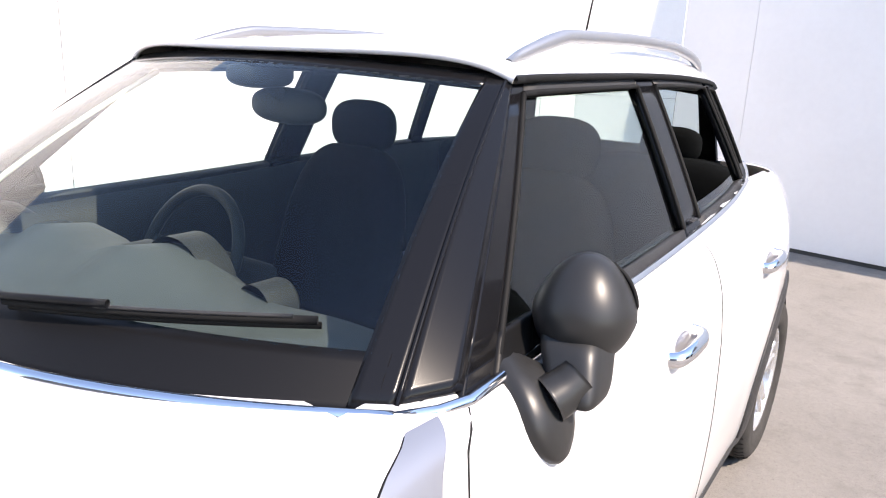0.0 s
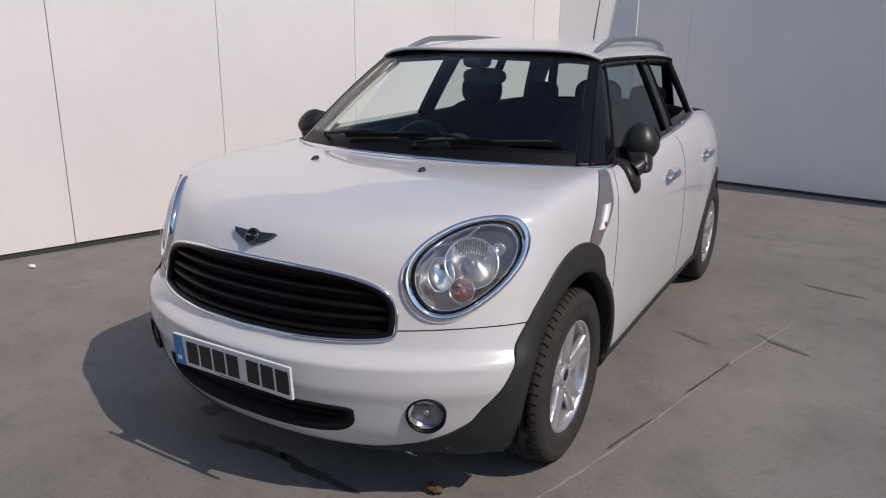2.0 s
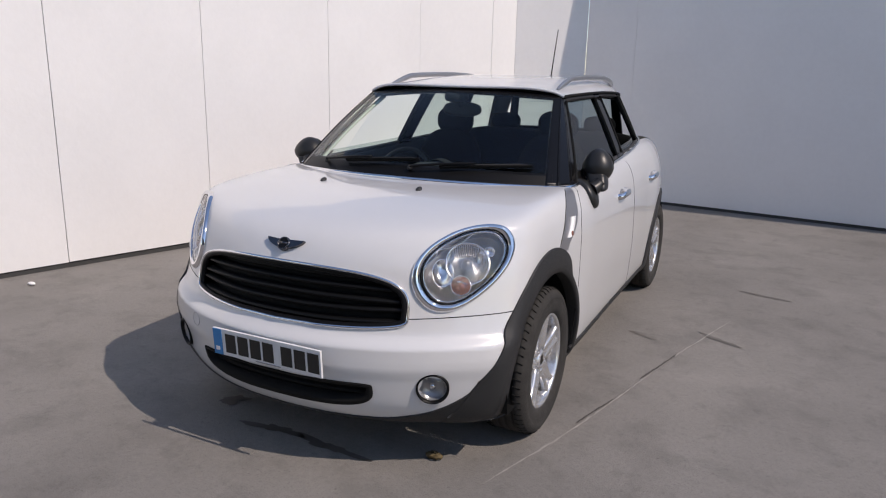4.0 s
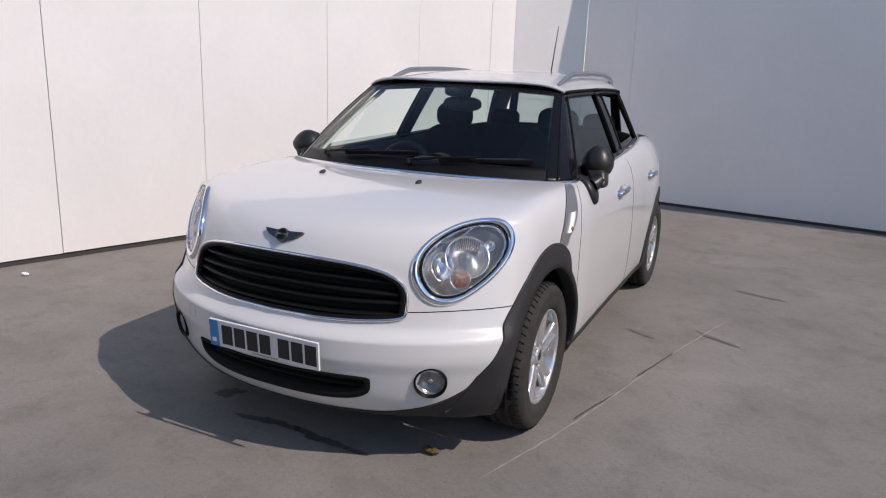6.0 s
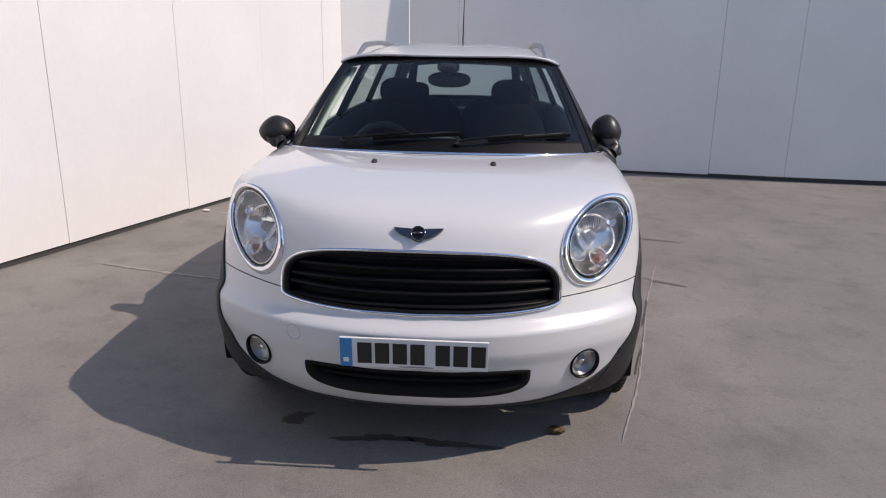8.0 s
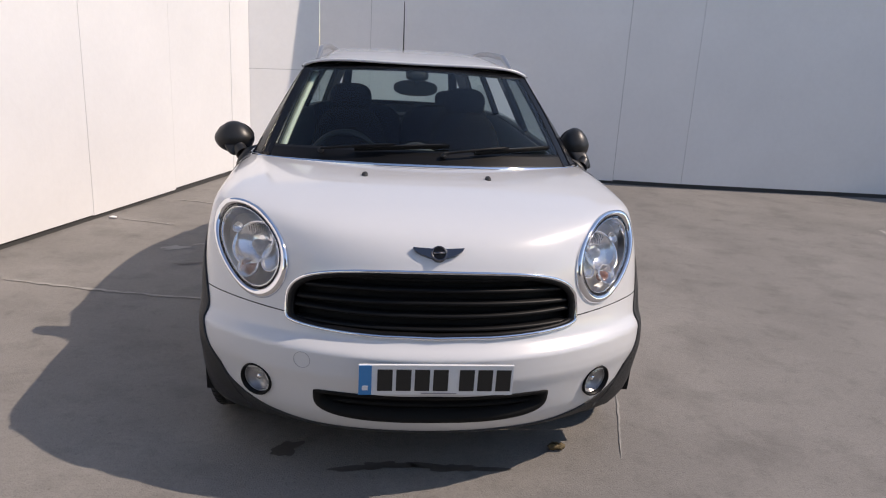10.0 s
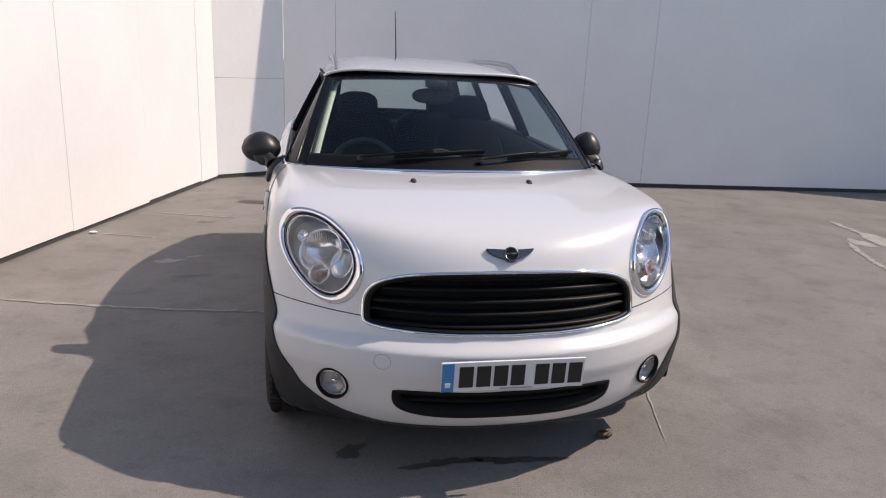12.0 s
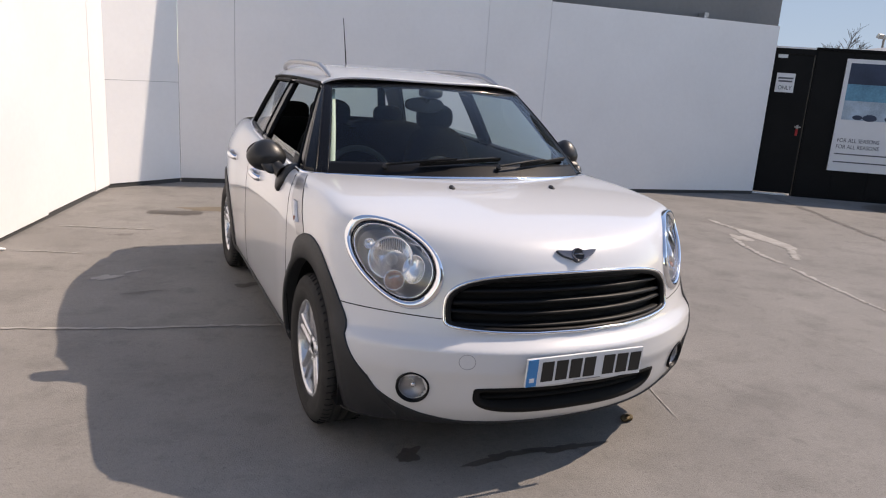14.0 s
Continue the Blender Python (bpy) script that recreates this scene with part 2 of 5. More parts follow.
def sheet(name, pts, material, parent, label="", thick=0.0, flip=False):
    """A smooth sheet from an array of points (rows, columns, 3), made solid when a thickness is given."""
    pts = np.asarray(pts, float)
    fs = grid_faces(pts.shape[0], pts.shape[1])
    if flip:
        fs = [f[::-1] for f in fs]
    ob = shell(name, pts.reshape(-1, 3), fs, material, parent, label)
    if thick:
        m = ob.modifiers.new("solid", "SOLIDIFY")
        m.thickness, m.offset = thick, -1
    return ob


def tube_mesh(pts, r, n=8, closed=False, taper=None):
    """Vertices and faces of a round tube along points."""
    pts = np.asarray(pts, float)
    k = len(pts)
    tang = np.roll(pts, -1, 0) - np.roll(pts, 1, 0) if closed else np.gradient(pts, axis=0)
    tang /= np.linalg.norm(tang, axis=1)[:, None] + 1e-9
    ref = np.array((0.0, 0.0, 1.0)) if abs(tang[:, 2]).mean() < 0.8 else np.array((1.0, 0.0, 0.0))
    a = np.cross(tang, ref)
    a /= np.linalg.norm(a, axis=1)[:, None] + 1e-9
    b = np.cross(tang, a)
    ang = np.linspace(0, 2 * math.pi, n, endpoint=False)
    rr = np.full(k, r) if taper is None else np.asarray(taper)
    v = pts[:, None] + rr[:, None, None] * (np.cos(ang)[None, :, None] * a[:, None] + np.sin(ang)[None, :, None] * b[:, None])
    fs = grid_faces(k, n, wrap=True)
    if closed:
        fs += [((k - 1) * n + j, j, (j + 1) % n, (k - 1) * n + (j + 1) % n) for j in range(n)]
    else:
        fs += [tuple(range(n))[::-1], tuple((k - 1) * n + j for j in range(n))]
    return v.reshape(-1, 3), fs


def tube(name, pts, r, material, parent, label="", closed=False, n=8, taper=None):
    v, f = tube_mesh(pts, r, n, closed, taper)
    return shell(name, v, f, material, parent, label)


def joined(name, pieces, material, parent, label=""):
    vs, fs, base = [], [], 0
    for v, f in pieces:
        vs.append(np.asarray(v, float))
        fs += [tuple(q + base for q in g) for g in f]
        base += len(v)
    return shell(name, np.vstack(vs), fs, material, parent, label)


def lathe(profile, centre, axis_x=1.0, n=48):
    """Turn (offset along x, radius) about an axis along x."""
    ang = np.linspace(0, 2 * math.pi, n, endpoint=False)
    v = np.array([[(centre[0] + axis_x * o, centre[1] + r * math.cos(a), centre[2] + r * math.sin(a)) for a in ang] for o, r in profile])
    return v.reshape(-1, 3), grid_faces(len(profile), n, wrap=True)


def ball(centre, size, n=24, squash=1.0):
    th, ph = np.meshgrid(np.linspace(0.001, math.pi - 0.001, n), np.linspace(0, 2 * math.pi, 2 * n, endpoint=False), indexing="ij")
    d = np.stack([np.sin(th) * np.cos(ph), np.sin(th) * np.sin(ph), np.cos(th)], -1)
    d = np.sign(d) * np.abs(d) ** squash
    v = np.asarray(centre) + d * np.asarray(size)
    return v.reshape(-1, 3), [f[::-1] for f in grid_faces(n, 2 * n, wrap=True)]


def smooth_line(pts, n=40):
    pts = np.asarray(pts, float)
    t = np.linspace(0, 1, len(pts))
    return np.stack([keys(np.linspace(0, 1, n), list(zip(t, pts[:, k]))) for k in range(pts.shape[1])], 1)


def flip_x(v):
    return np.asarray(v) * np.array((-1.0, 1.0, 1.0))


def on_side(y, z, sx=1, lift=0.0):
    """Points on the flank at given y and z."""
    y, z = np.asarray(y, float), np.asarray(z, float)
    o = np.stack([0 * y, y, z], 1)
    p = cast(o, np.tile((float(sx), 0.0, 0.0), (len(y), 1)))
    return p + lift * normal(p)


def on_front(x, z, lift=0.0):
    x, z = np.asarray(x, float), np.asarray(z, float)
    o = np.stack([x, 0 * x - 1.3, z], 1)
    p = cast(o, np.tile((0.0, -1.0, 0.0), (len(x), 1)))
    return p + lift * normal(p)


def on_top(x, y, lift=0.0):
    x, y = np.asarray(x, float), np.asarray(y, float)
    o = np.stack([x, y, 0 * x + 0.6], 1)
    p = cast(o, np.tile((0.0, 0.0, 1.0), (len(x), 1)))
    return p + lift * normal(p)


car = tagged(new("car"), "white compact five-door crossover car parked on the concrete", "car")
AXLES = (-1.26, 1.335)
HUB_Z = 0.315
WHEEL_Z = 0.327
TAPER = ((-0.9, 0.0), (0.3, 0.0), (0.7, 0.008), (1.0, 0.03), (1.2, 0.066), (1.4, 0.114), (1.6, 0.165), (1.9, 0.25))

def inside(x, z, ox, oz):
    """Point-in-outline test for arrays."""
    r = np.zeros(len(x), bool)
    j = len(ox) - 1
    for i in range(len(ox)):
        hit = ((oz[i] > z) != (oz[j] > z)) & (x < (ox[j] - ox[i]) * (z - oz[i]) / (oz[j] - oz[i] + 1e-12) + ox[i])
        r ^= hit
        j = i
    return r


# lamp outline: a plane through the lamp, radius by angle
LAMP_C, LAMP_N = np.array((0.649, -1.735, 0.824)), np.array((0.4206, -0.7210, 0.5507))
LAMP_U, LAMP_V = np.array((0.8638, 0.5039, 0.0)), np.array((-0.2775, 0.4757, 0.8347))


def lamp_uv(a, scale=1.0):
    """The egg-shaped outline in the lamp's plane."""
    ca, sa = np.cos(a), np.sin(a)
    x = 0.217 * scale * np.sign(ca) * np.abs(ca) ** 0.9
    y = 0.121 * scale * np.sign(sa) * np.abs(sa) ** 0.9 * (1 - 0.15 * ca)
    c, s = math.cos(0.609), math.sin(0.609)
    return 0.0168 + x * c - y * s, 0.0168 + x * s + y * c


def in_lamp(p, scale):
    q = np.stack([np.abs(p[:, 0]), p[:, 1], p[:, 2]], 1) - LAMP_C
    return inside(q @ LAMP_U, q @ LAMP_V, *lamp_uv(np.linspace(0, 2 * math.pi, 120, endpoint=False), scale)) & (p[:, 1] < -1.2) & (np.abs(q @ LAMP_N) < 0.3)


# grille and intake outlines, half widths by height

def grille_outline(n=200, scale=1.0):
    """Closed outline in x and z."""
    a = np.linspace(0, 2 * math.pi, n, endpoint=False)
    c, s = np.cos(a), np.sin(a)
    up = 0.175 * np.abs(s) ** 0.5
    dn = -0.046 * np.abs(s) ** 0.3
    x = 0.512 * np.sign(c) * np.abs(c) ** np.where(s > 0, 0.52, 0.3)
    z = 0.655 + np.where(s > 0, up, dn)
    z = z + 0.012 * (x / 0.5) ** 2 * np.where(s > 0, -1, 1)
    return x * scale, 0.71 + (z - 0.71) * (1 - (1 - scale) * 2.6)


def intake_outline(n=120):
    a = np.linspace(0, 2 * math.pi, n, endpoint=False)
    c, s = np.cos(a), np.sin(a)
    x = 0.415 * np.sign(c) * np.abs(c) ** np.where(s > 0, 0.2, 0.5)
    z = 0.39 + np.where(s > 0, 0.02 * np.abs(s) ** 0.3, -0.098 * np.abs(s) ** 0.62)
    return x, z


ARCH = ((-40, 0.41), (0, 0.40), (40, 0.395), (56, 0.412), (67, 0.475), (82, 0.508), (100, 0.528), (114, 0.533), (128, 0.521), (140, 0.510), (154, 0.512), (165, 0.526), (176, 0.545), (190, 0.56), (220, 0.565))
HOLE = ((-40, 0.372), (40, 0.372), (60, 0.385), (80, 0.408), (98, 0.424), (127, 0.44), (150, 0.435), (180, 0.415), (220, 0.40))


def arch_polar(p, axle):
    dy, dz = p[:, 1] - axle, p[:, 2] - HUB_Z
    if axle > 0:
        dy = -dy
    ang = np.degrees(np.arctan2(dz, dy))
    ang = np.where(ang < -90, ang + 360, ang)
    return np.hypot(dy, dz), ang


def rear_arch_r(ang):
    return 0.455 + 0.015 * np.cos(np.radians(2 * ang))


# limits of the panels on the flank, y by z
EDGE_BONNET = ((0.80, -1.215), (0.841, -1.191), (0.90, -1.139), (0.943, -1.106), (0.987, -1.052), (1.019, -0.987), (1.037, -0.905))
EDGE_SCUTTLE = ((0.78, -1.12), (0.802, -1.10), (0.83, -1.075), (0.86, -1.018), (0.91, -0.96), (0.959, -0.932), (0.994, -0.912), (1.037, -0.85))
EDGE_DOOR = ((0.25, -0.925), (0.68, -0.92), (0.865, -0.905), (0.935, -0.886), (0.999, -0.855), (1.04, -0.782))
LIP = ((0.0, 0.232), (0.4, 0.24), (0.56, 0.27), (0.64, 0.302), (0.71, 0.345), (0.745, 0.378), (0.775, 0.44), (0.79, 0.48), (0.82, 0.54))
BELT = ((-1.0, 1.025), (-0.79, 1.035), (0.0, 1.062), (0.6, 1.09), (1.1, 1.115), (1.8, 1.12))

# one closed surface: a barrel along the car with a rounded cap over the nose
ny, nc, nphi = 130, 110, 400
phi = np.linspace(radians(-90), radians(270), nphi)
o_list, d_list = [], []
for y in np.linspace(1.98, -1.3, ny):
    o_list.append(np.tile((0.0, y, 0.62), (nphi, 1)))
    d_list.append(np.stack([np.cos(phi), 0 * phi, np.sin(phi)], 1))
for psi in np.linspace(math.pi / 2, 0.02, nc)[1:]:
    o_list.append(np.tile((0.0, -1.3, 0.62), (nphi, 1)))
    d_list.append(np.stack([np.cos(phi) * math.sin(psi), 0 * phi - math.cos(psi), np.sin(phi) * math.sin(psi)], 1))
skin = cast(np.vstack(o_list), np.vstack(d_list))
skin_n = normal(skin)
skin_f = np.array(grid_faces(len(o_list), nphi))[:, ::-1]
mid = skin[skin_f].mean(1)
mx, my, mz = np.abs(mid[:, 0]), mid[:, 1], mid[:, 2]
gx_, gz_ = grille_outline()
ix_, iz_ = intake_outline()
gone = in_lamp(mid, 0.93) | ((my < -1.5) & (inside(mid[:, 0], mz, gx_ * 0.985, 0.71 + (gz_ - 0.71) * 0.95) | inside(mid[:, 0], mz, ix_ * 0.968, 0.372 + (iz_ - 0.372) * 0.80)))
gone |= (np.hypot((mx - 0.62) * 1.1, mz - 0.395) < 0.048) & (my < -1.6)
rf, af = arch_polar(mid, AXLES[0])
rr_, ar = arch_polar(mid, AXLES[1])
side_zone = mx > 0.45
hole_f = keys(af, HOLE) + 0.012
gone |= side_zone & ((rf < hole_f) | (rr_ < 0.385))
gone |= (my > keys(mz, EDGE_BONNET) * 0 - 1.15 + 0.3 * (mx / 0.742) ** 2.2) & (mz > keys(my, BELT) - 0.012) & (mx < 0.765 - keys(my, TAPER)) & (my < 1.66)
gone |= (my > -0.95) & (mx < 0.7) & (mz > 0.9) & (my < 1.66)
sill = (mz < 0.275) & (my > -1.0) & (my < 1.0)
kind = np.full(len(mid), "rear_quarter", object)
bumper = (my < -1.5) & (mz < 0.655)
kind[my < 1.28] = "rear_door"
kind[my < 0.32] = "front_door"
kind[my < keys(mz, EDGE_DOOR)] = "front_wing"
kind[my < keys(mz, EDGE_BONNET)] = "bonnet"
kind[(my < -1.0) & (mx < 0.8) & (mz > 0.7)] = "bonnet"
kind[bumper] = "front_bumper"
kind[sill] = "sill"
kind[mz < 0.212] = "underbody"
split = {"rear_door", "front_door", "front_wing", "sill", "rear_quarter"}
LOOK = {"sill": (CLAD, "black plastic sill"), "underbody": (CLAD, "")}
panels = {}
for nm in sorted(set(kind)):
    groups = [kind == nm]
    if nm in split:
        groups = [(kind == nm) & (mid[:, 0] > 0), (kind == nm) & (mid[:, 0] <= 0)]
    for g in groups:
        sel = skin_f[g & ~gone]
        if not len(sel):
            continue
        used, back = np.unique(sel, return_inverse=True)
        material, label = LOOK.get(nm, (PAINT, ""))
        lift = 0.006 if nm == "sill" else 0.0
        ob = shell(nm, skin[used] + lift * skin_n[used], back.reshape(-1, 4), material, car, label, normals=skin_n[used])
        panels[nm, 1 if mid[g, 0].mean() > 0 else -1] = ob

# silver panel behind each bonnet edge, laid between its two edge lines
for sx in (1, -1):
    z = np.linspace(0.80, 1.036, 50)
    y0, y1 = keys(z, EDGE_BONNET), keys(z, EDGE_SCUTTLE)
    panels["side_scuttle", sx] = sheet("side_scuttle", np.array([on_side(y0 + (y1 - y0) * q, z, sx, 0.0025) for q in np.linspace(0, 1, 12)]), SILVER, car, "silver side panel", flip=sx < 0)
# black lower edge of the bumper
x = np.linspace(-0.765, 0.765, 140)
rows_ = []
for q in np.linspace(0, 1, 10):
    rows_.append(on_front(x, 0.205 + (keys(np.abs(x), LIP) - 0.205) * q, 0.004))
panels["valance", 1] = sheet("valance", np.array(rows_), CLAD, car, "black plastic lower bumper edge", flip=True)


# shut lines
def seam(pts, parent, r=0.0024):
    return tube("shut_line", pts, r, SEAL, parent, n=6)


for sx in (1, -1):
    for ed, z0, z1, nm in ((EDGE_BONNET, 0.83, 1.035, "bonnet"), (EDGE_DOOR, 0.29, 1.035, "front_door")):
        z = np.linspace(z0, z1, 50)
        seam(on_side(keys(z, ed), z, sx, -0.001), panels.get((nm, sx), panels.get((nm, 1), panels.get((nm, -1)))))
    z = np.linspace(0.29, 1.06, 40)
    seam(on_side(0.30 + 0.03 * np.cos(z * 3), z, sx, -0.001), panels["rear_door", sx])
    x = np.linspace(0.503, 0.83, 40)
    seam(on_front(sx * x, 0.652 + 0.01 * ((x - 0.5) / 0.3), -0.001), panels.get(("front_bumper", 1), panels.get(("front_bumper", -1))))
    # thick edge of each wheel opening and the dark liner behind it
    for axle in AXLES:
        ang = np.linspace(-38, 218, 90)
        dirn = 1 if axle < 0 else -1
        rin = keys(ang, HOLE) if axle < 0 else np.full(90, 0.375)
        rout = keys(ang, ARCH) if axle < 0 else rear_arch_r(ang)
        yy, zz_ = axle + dirn * rin * np.cos(np.radians(ang)), HUB_Z + rin * np.sin(np.radians(ang))
        ok = zz_ > 0.235
        edge = on_side(yy[ok], zz_[ok], sx, 0.007)
        rim_in = edge - np.array((sx * 0.05, 0, 0))
        lip = np.stack([on_side(axle + dirn * (rin[ok] + 0.03) * np.cos(np.radians(ang[ok])), HUB_Z + (rin[ok] + 0.03) * np.sin(np.radians(ang[ok])), sx, 0.0105), edge + np.array((sx * 0.004, 0, 0)), edge - np.array((sx * 0.006, 0, 0)), rim_in], 0)
        oy, oz = axle + dirn * rout * np.cos(np.radians(ang)), HUB_Z + rout * np.sin(np.radians(ang))
        rows_ = []
        for q in np.linspace(0, 1, 9):
            rq = rin + 0.004 + (rout - rin - 0.004) * q
            zq = np.maximum(HUB_Z + rq * np.sin(np.radians(ang)), 0.225)
            rows_.append(on_side(axle + dirn * rq * np.cos(np.radians(ang)), zq, sx, 0.007 + 0.005 * math.sin(math.pi * q)))
        arch_ob = sheet("wheel_arch", np.array(rows_), CLAD, car, "black grained plastic wheel arch", flip=sx * dirn < 0)
        sheet("arch_lip", lip, CLAD, arch_ob, flip=sx * dirn > 0)
        ro = rout[ok]
        y2, z2 = axle + dirn * ro * np.cos(np.radians(ang[ok])), HUB_Z + ro * np.sin(np.radians(ang[ok]))
        far = z2 > 0.25
        tube("arch_edge", on_side(y2[far], z2[far], sx, 0.002), 0.006, CLAD, arch_ob)
        ly = axle + dirn * (rin + 0.01) * np.cos(np.radians(ang))
        lz = np.maximum(HUB_Z + (rin + 0.01) * np.sin(np.radians(ang)), 0.245)
        lin = np.stack([np.stack([np.full(90, sx * 0.86), ly, lz], 1), np.stack([np.full(90, sx * 0.5), ly, lz], 1)], 0)
        lin[0, :, 0] = sx * 0.84
        liner = sheet("arch_liner", lin, SEAL, arch_ob)
        disc = np.stack([np.stack([np.full(90, sx * 0.5), axle + (ly - axle) * q, HUB_Z + (lz - HUB_Z) * q], 1) for q in (1.0, 0.01)], 0)
        sheet("arch_back", disc, SEAL, arch_ob)
    # sill underside strip
    yy = np.linspace(-0.93, 0.95, 30)
    tube("sill_edge", on_side(yy, 0 * yy + 0.275, sx, 0.003), 0.006, CLAD, panels["sill", sx])

# lip of the bumper, from flank to flank
x = np.linspace(-0.765, 0.765, 120)
tube("valance_edge", on_front(x, keys(np.abs(x), LIP), 0.001), 0.005, CLAD, panels.get(("valance", 1), panels.get(("valance", -1))))
bumper_ob = panels.get(("front_bumper", 1), panels.get(("front_bumper", -1)))
# round tow-eye cover
a = np.linspace(0, 2 * math.pi, 40, endpoint=False)
tube("tow_cover", on_front(-0.452 + 0.028 * np.cos(a), 0.515 + 0.028 * np.sin(a), 0.0), 0.0012, SILVER, bumper_ob, closed=True, n=6)

# ---- grille ----
grille = new("grille")
grille.parent = car
grille["label"] = "black slatted grille in a chrome frame"
gx1, gz1 = grille_outline(200)
tube("chrome_frame", on_front(gx1, gz1, 0.004), 0.0065, CHROME, grille, "thin chrome frame", closed=True, n=10)
bx, bz = grille_outline(200, 0.975)
tube("black_frame", on_front(bx, bz, -0.004), 0.012, SATIN, grille, closed=True, n=8)
gxx, gzz = np.meshgrid(np.linspace(-0.505, 0.505, 60), np.linspace(0.585, 0.845, 20), indexing="ij")
back = on_front(gxx.ravel() * 0.98, gzz.ravel(), -0.05).reshape(60, 20, 3)
sheet("backing", back, SEAL, grille)
for zc, half in ((0.634, 0.485), (0.678, 0.492), (0.722, 0.48), (0.766, 0.452), (0.806, 0.385)):
    xs_ = np.linspace(-half, half, 70)
    rows_ = []
    for dz, dl in ((0.015, -0.035), (0.008, -0.012), (0.0, -0.006), (-0.006, -0.014), (-0.009, -0.036)):
        rows_.append(on_front(xs_, zc + dz - 0.012 * (xs_ / 0.5) ** 2 * (1 if zc > 0.7 else -0.3) + 0 * xs_, dl))
    sheet("slat", np.array(rows_), SATIN, grille)

# ---- lower intake ----
intake = new("lower_intake")
intake.parent = car
intake["label"] = "black lower air intake"
ix1, iz1 = intake_outline()
strip = [on_front(ix1, iz1, 0.001), on_front(ix1 * 0.995, 0.372 + (iz1 - 0.372) * 0.97, 0.005), on_front(ix1 * 0.945, 0.372 + (iz1 - 0.372) * 0.66, 0.005), on_front(ix1 * 0.94, 0.372 + (iz1 - 0.372) * 0.62, -0.03)]
strip = [np.vstack([q, q[:1]]) for q in strip]
sheet("intake_border", np.array(strip), SEAL, intake, flip=True)
tube("intake_edge", on_front(ix1, iz1, -0.006), 0.006, SATIN, intake, closed=True)
gxx, gzz = np.meshgrid(np.linspace(-0.43, 0.43, 50), np.linspace(0.27, 0.42, 12), indexing="ij")
sheet("mesh_back", on_front(gxx.ravel(), gzz.ravel(), -0.045).reshape(50, 12, 3), SEAL, intake)
for zc in (0.315, 0.345, 0.375):
    xs_ = np.linspace(-0.39, 0.39, 50)
    sheet("bar", np.array([on_front(xs_, 0 * xs_ + zc + dz, dl) for dz, dl in ((0.006, -0.04), (0.003, -0.026), (-0.003, -0.026), (-0.006, -0.04))]), SEAL, intake)

# ---- number plate, with bars for its characters ----
plate = new("number_plate")
plate.parent = car
plate["label"] = "white number plate with a blue band"
PY = -2.092
tilt = Matrix.Translation((0, PY, 0.49)) @ Matrix.Rotation(radians(4), 4, "X")


def plate_piece(name, x0, x1, z0, z1, y0, y1, material, bevel=0.0):
    bm = bmesh.new()
    box(bm, (x0, y0, z0), (x1, y1, z1), tilt, bevel)
    return part(name, bm, material, plate)


plate_piece("plate_base", -0.26, 0.26, -0.0555, 0.0555, -0.004, 0.006, PLATE, 0.0015)
plate_piece("blue_band", -0.2585, -0.216, -0.054, 0.054, -0.0065, -0.0035, BLUE)
plate_piece("band_mark", -0.247, -0.228, -0.036, -0.02, -0.0085, -0.006, PLATE)
for cx in (-0.172, -0.110, -0.048, 0.014, 0.102, 0.164, 0.226):
    plate_piece("character_bar", cx - 0.025, cx + 0.025, -0.0395, 0.0395, -0.0065, -0.0035, INK)
plate_piece("maker_line", -0.05, 0.07, -0.0515, -0.0475, -0.006, -0.0035, SILVER)
for cx in (-0.2, 0.2):
    plate_piece("bracket", cx - 0.03, cx + 0.01, -0.03, 0.03, 0.005, 0.06, SEAL)

# ---- bonnet badge: a disc between two wings ----
bc = on_top([0.0], [-1.955])[0]
bn = normal(bc[None])[0]
bu, bv = np.array((1.0, 0, 0)), np.cross(bn, (1.0, 0, 0))
badge = new("badge")
badge.parent = car
badge["label"] = "chrome winged bonnet badge"


def badge_pt(u, v, h):
    return bc + bu * u + bv * v + bn * h


for sx in (1, -1):
    w_out = [(0.0, 0.014), (0.088, 0.02), (0.08, 0.008), (0.064, -0.004), (0.03, -0.017), (0.0, -0.02)]
    top_ = [badge_pt(sx * u, v, 0.014 - 0.25 * u * u) for u, v in w_out]
    bot_ = [badge_pt(sx * u, v, -0.008) for u, v in w_out]
    n_ = len(w_out)
    fs_ = [tuple(range(n_)), tuple(range(2 * n_ - 1, n_ - 1, -1))] + [(i, n_ + i, n_ + (i + 1) % n_, (i + 1) % n_) for i in range(n_)]
    ob = shell("wing", np.array(top_ + bot_), fs_, DARKENEDCHROME, badge)
    ob.data.polygons.foreach_set("use_smooth", [False] * len(ob.data.polygons))
ang = np.linspace(0, 2 * math.pi, 40, endpoint=False)
prof = ((0.0275, -0.01), (0.0275, 0.014), (0.026, 0.018), (0.0225, 0.018), (0.0215, 0.015))
v = np.array([[badge_pt(r * math.cos(q), r * math.sin(q) - 0.002, h) for q in ang] for r, h in prof]).reshape(-1, 3)
shell("ring", v, grid_faces(len(prof), 40, wrap=True), DARKENEDCHROME, badge)
v = np.array([[badge_pt(r * math.cos(q), r * math.sin(q) - 0.002, h) for q in ang] for r, h in ((0.022, 0.0155), (0.0005, 0.0165))]).reshape(-1, 3)
shell("face", v, grid_faces(2, 40, wrap=True), GLOSSBLK, badge)
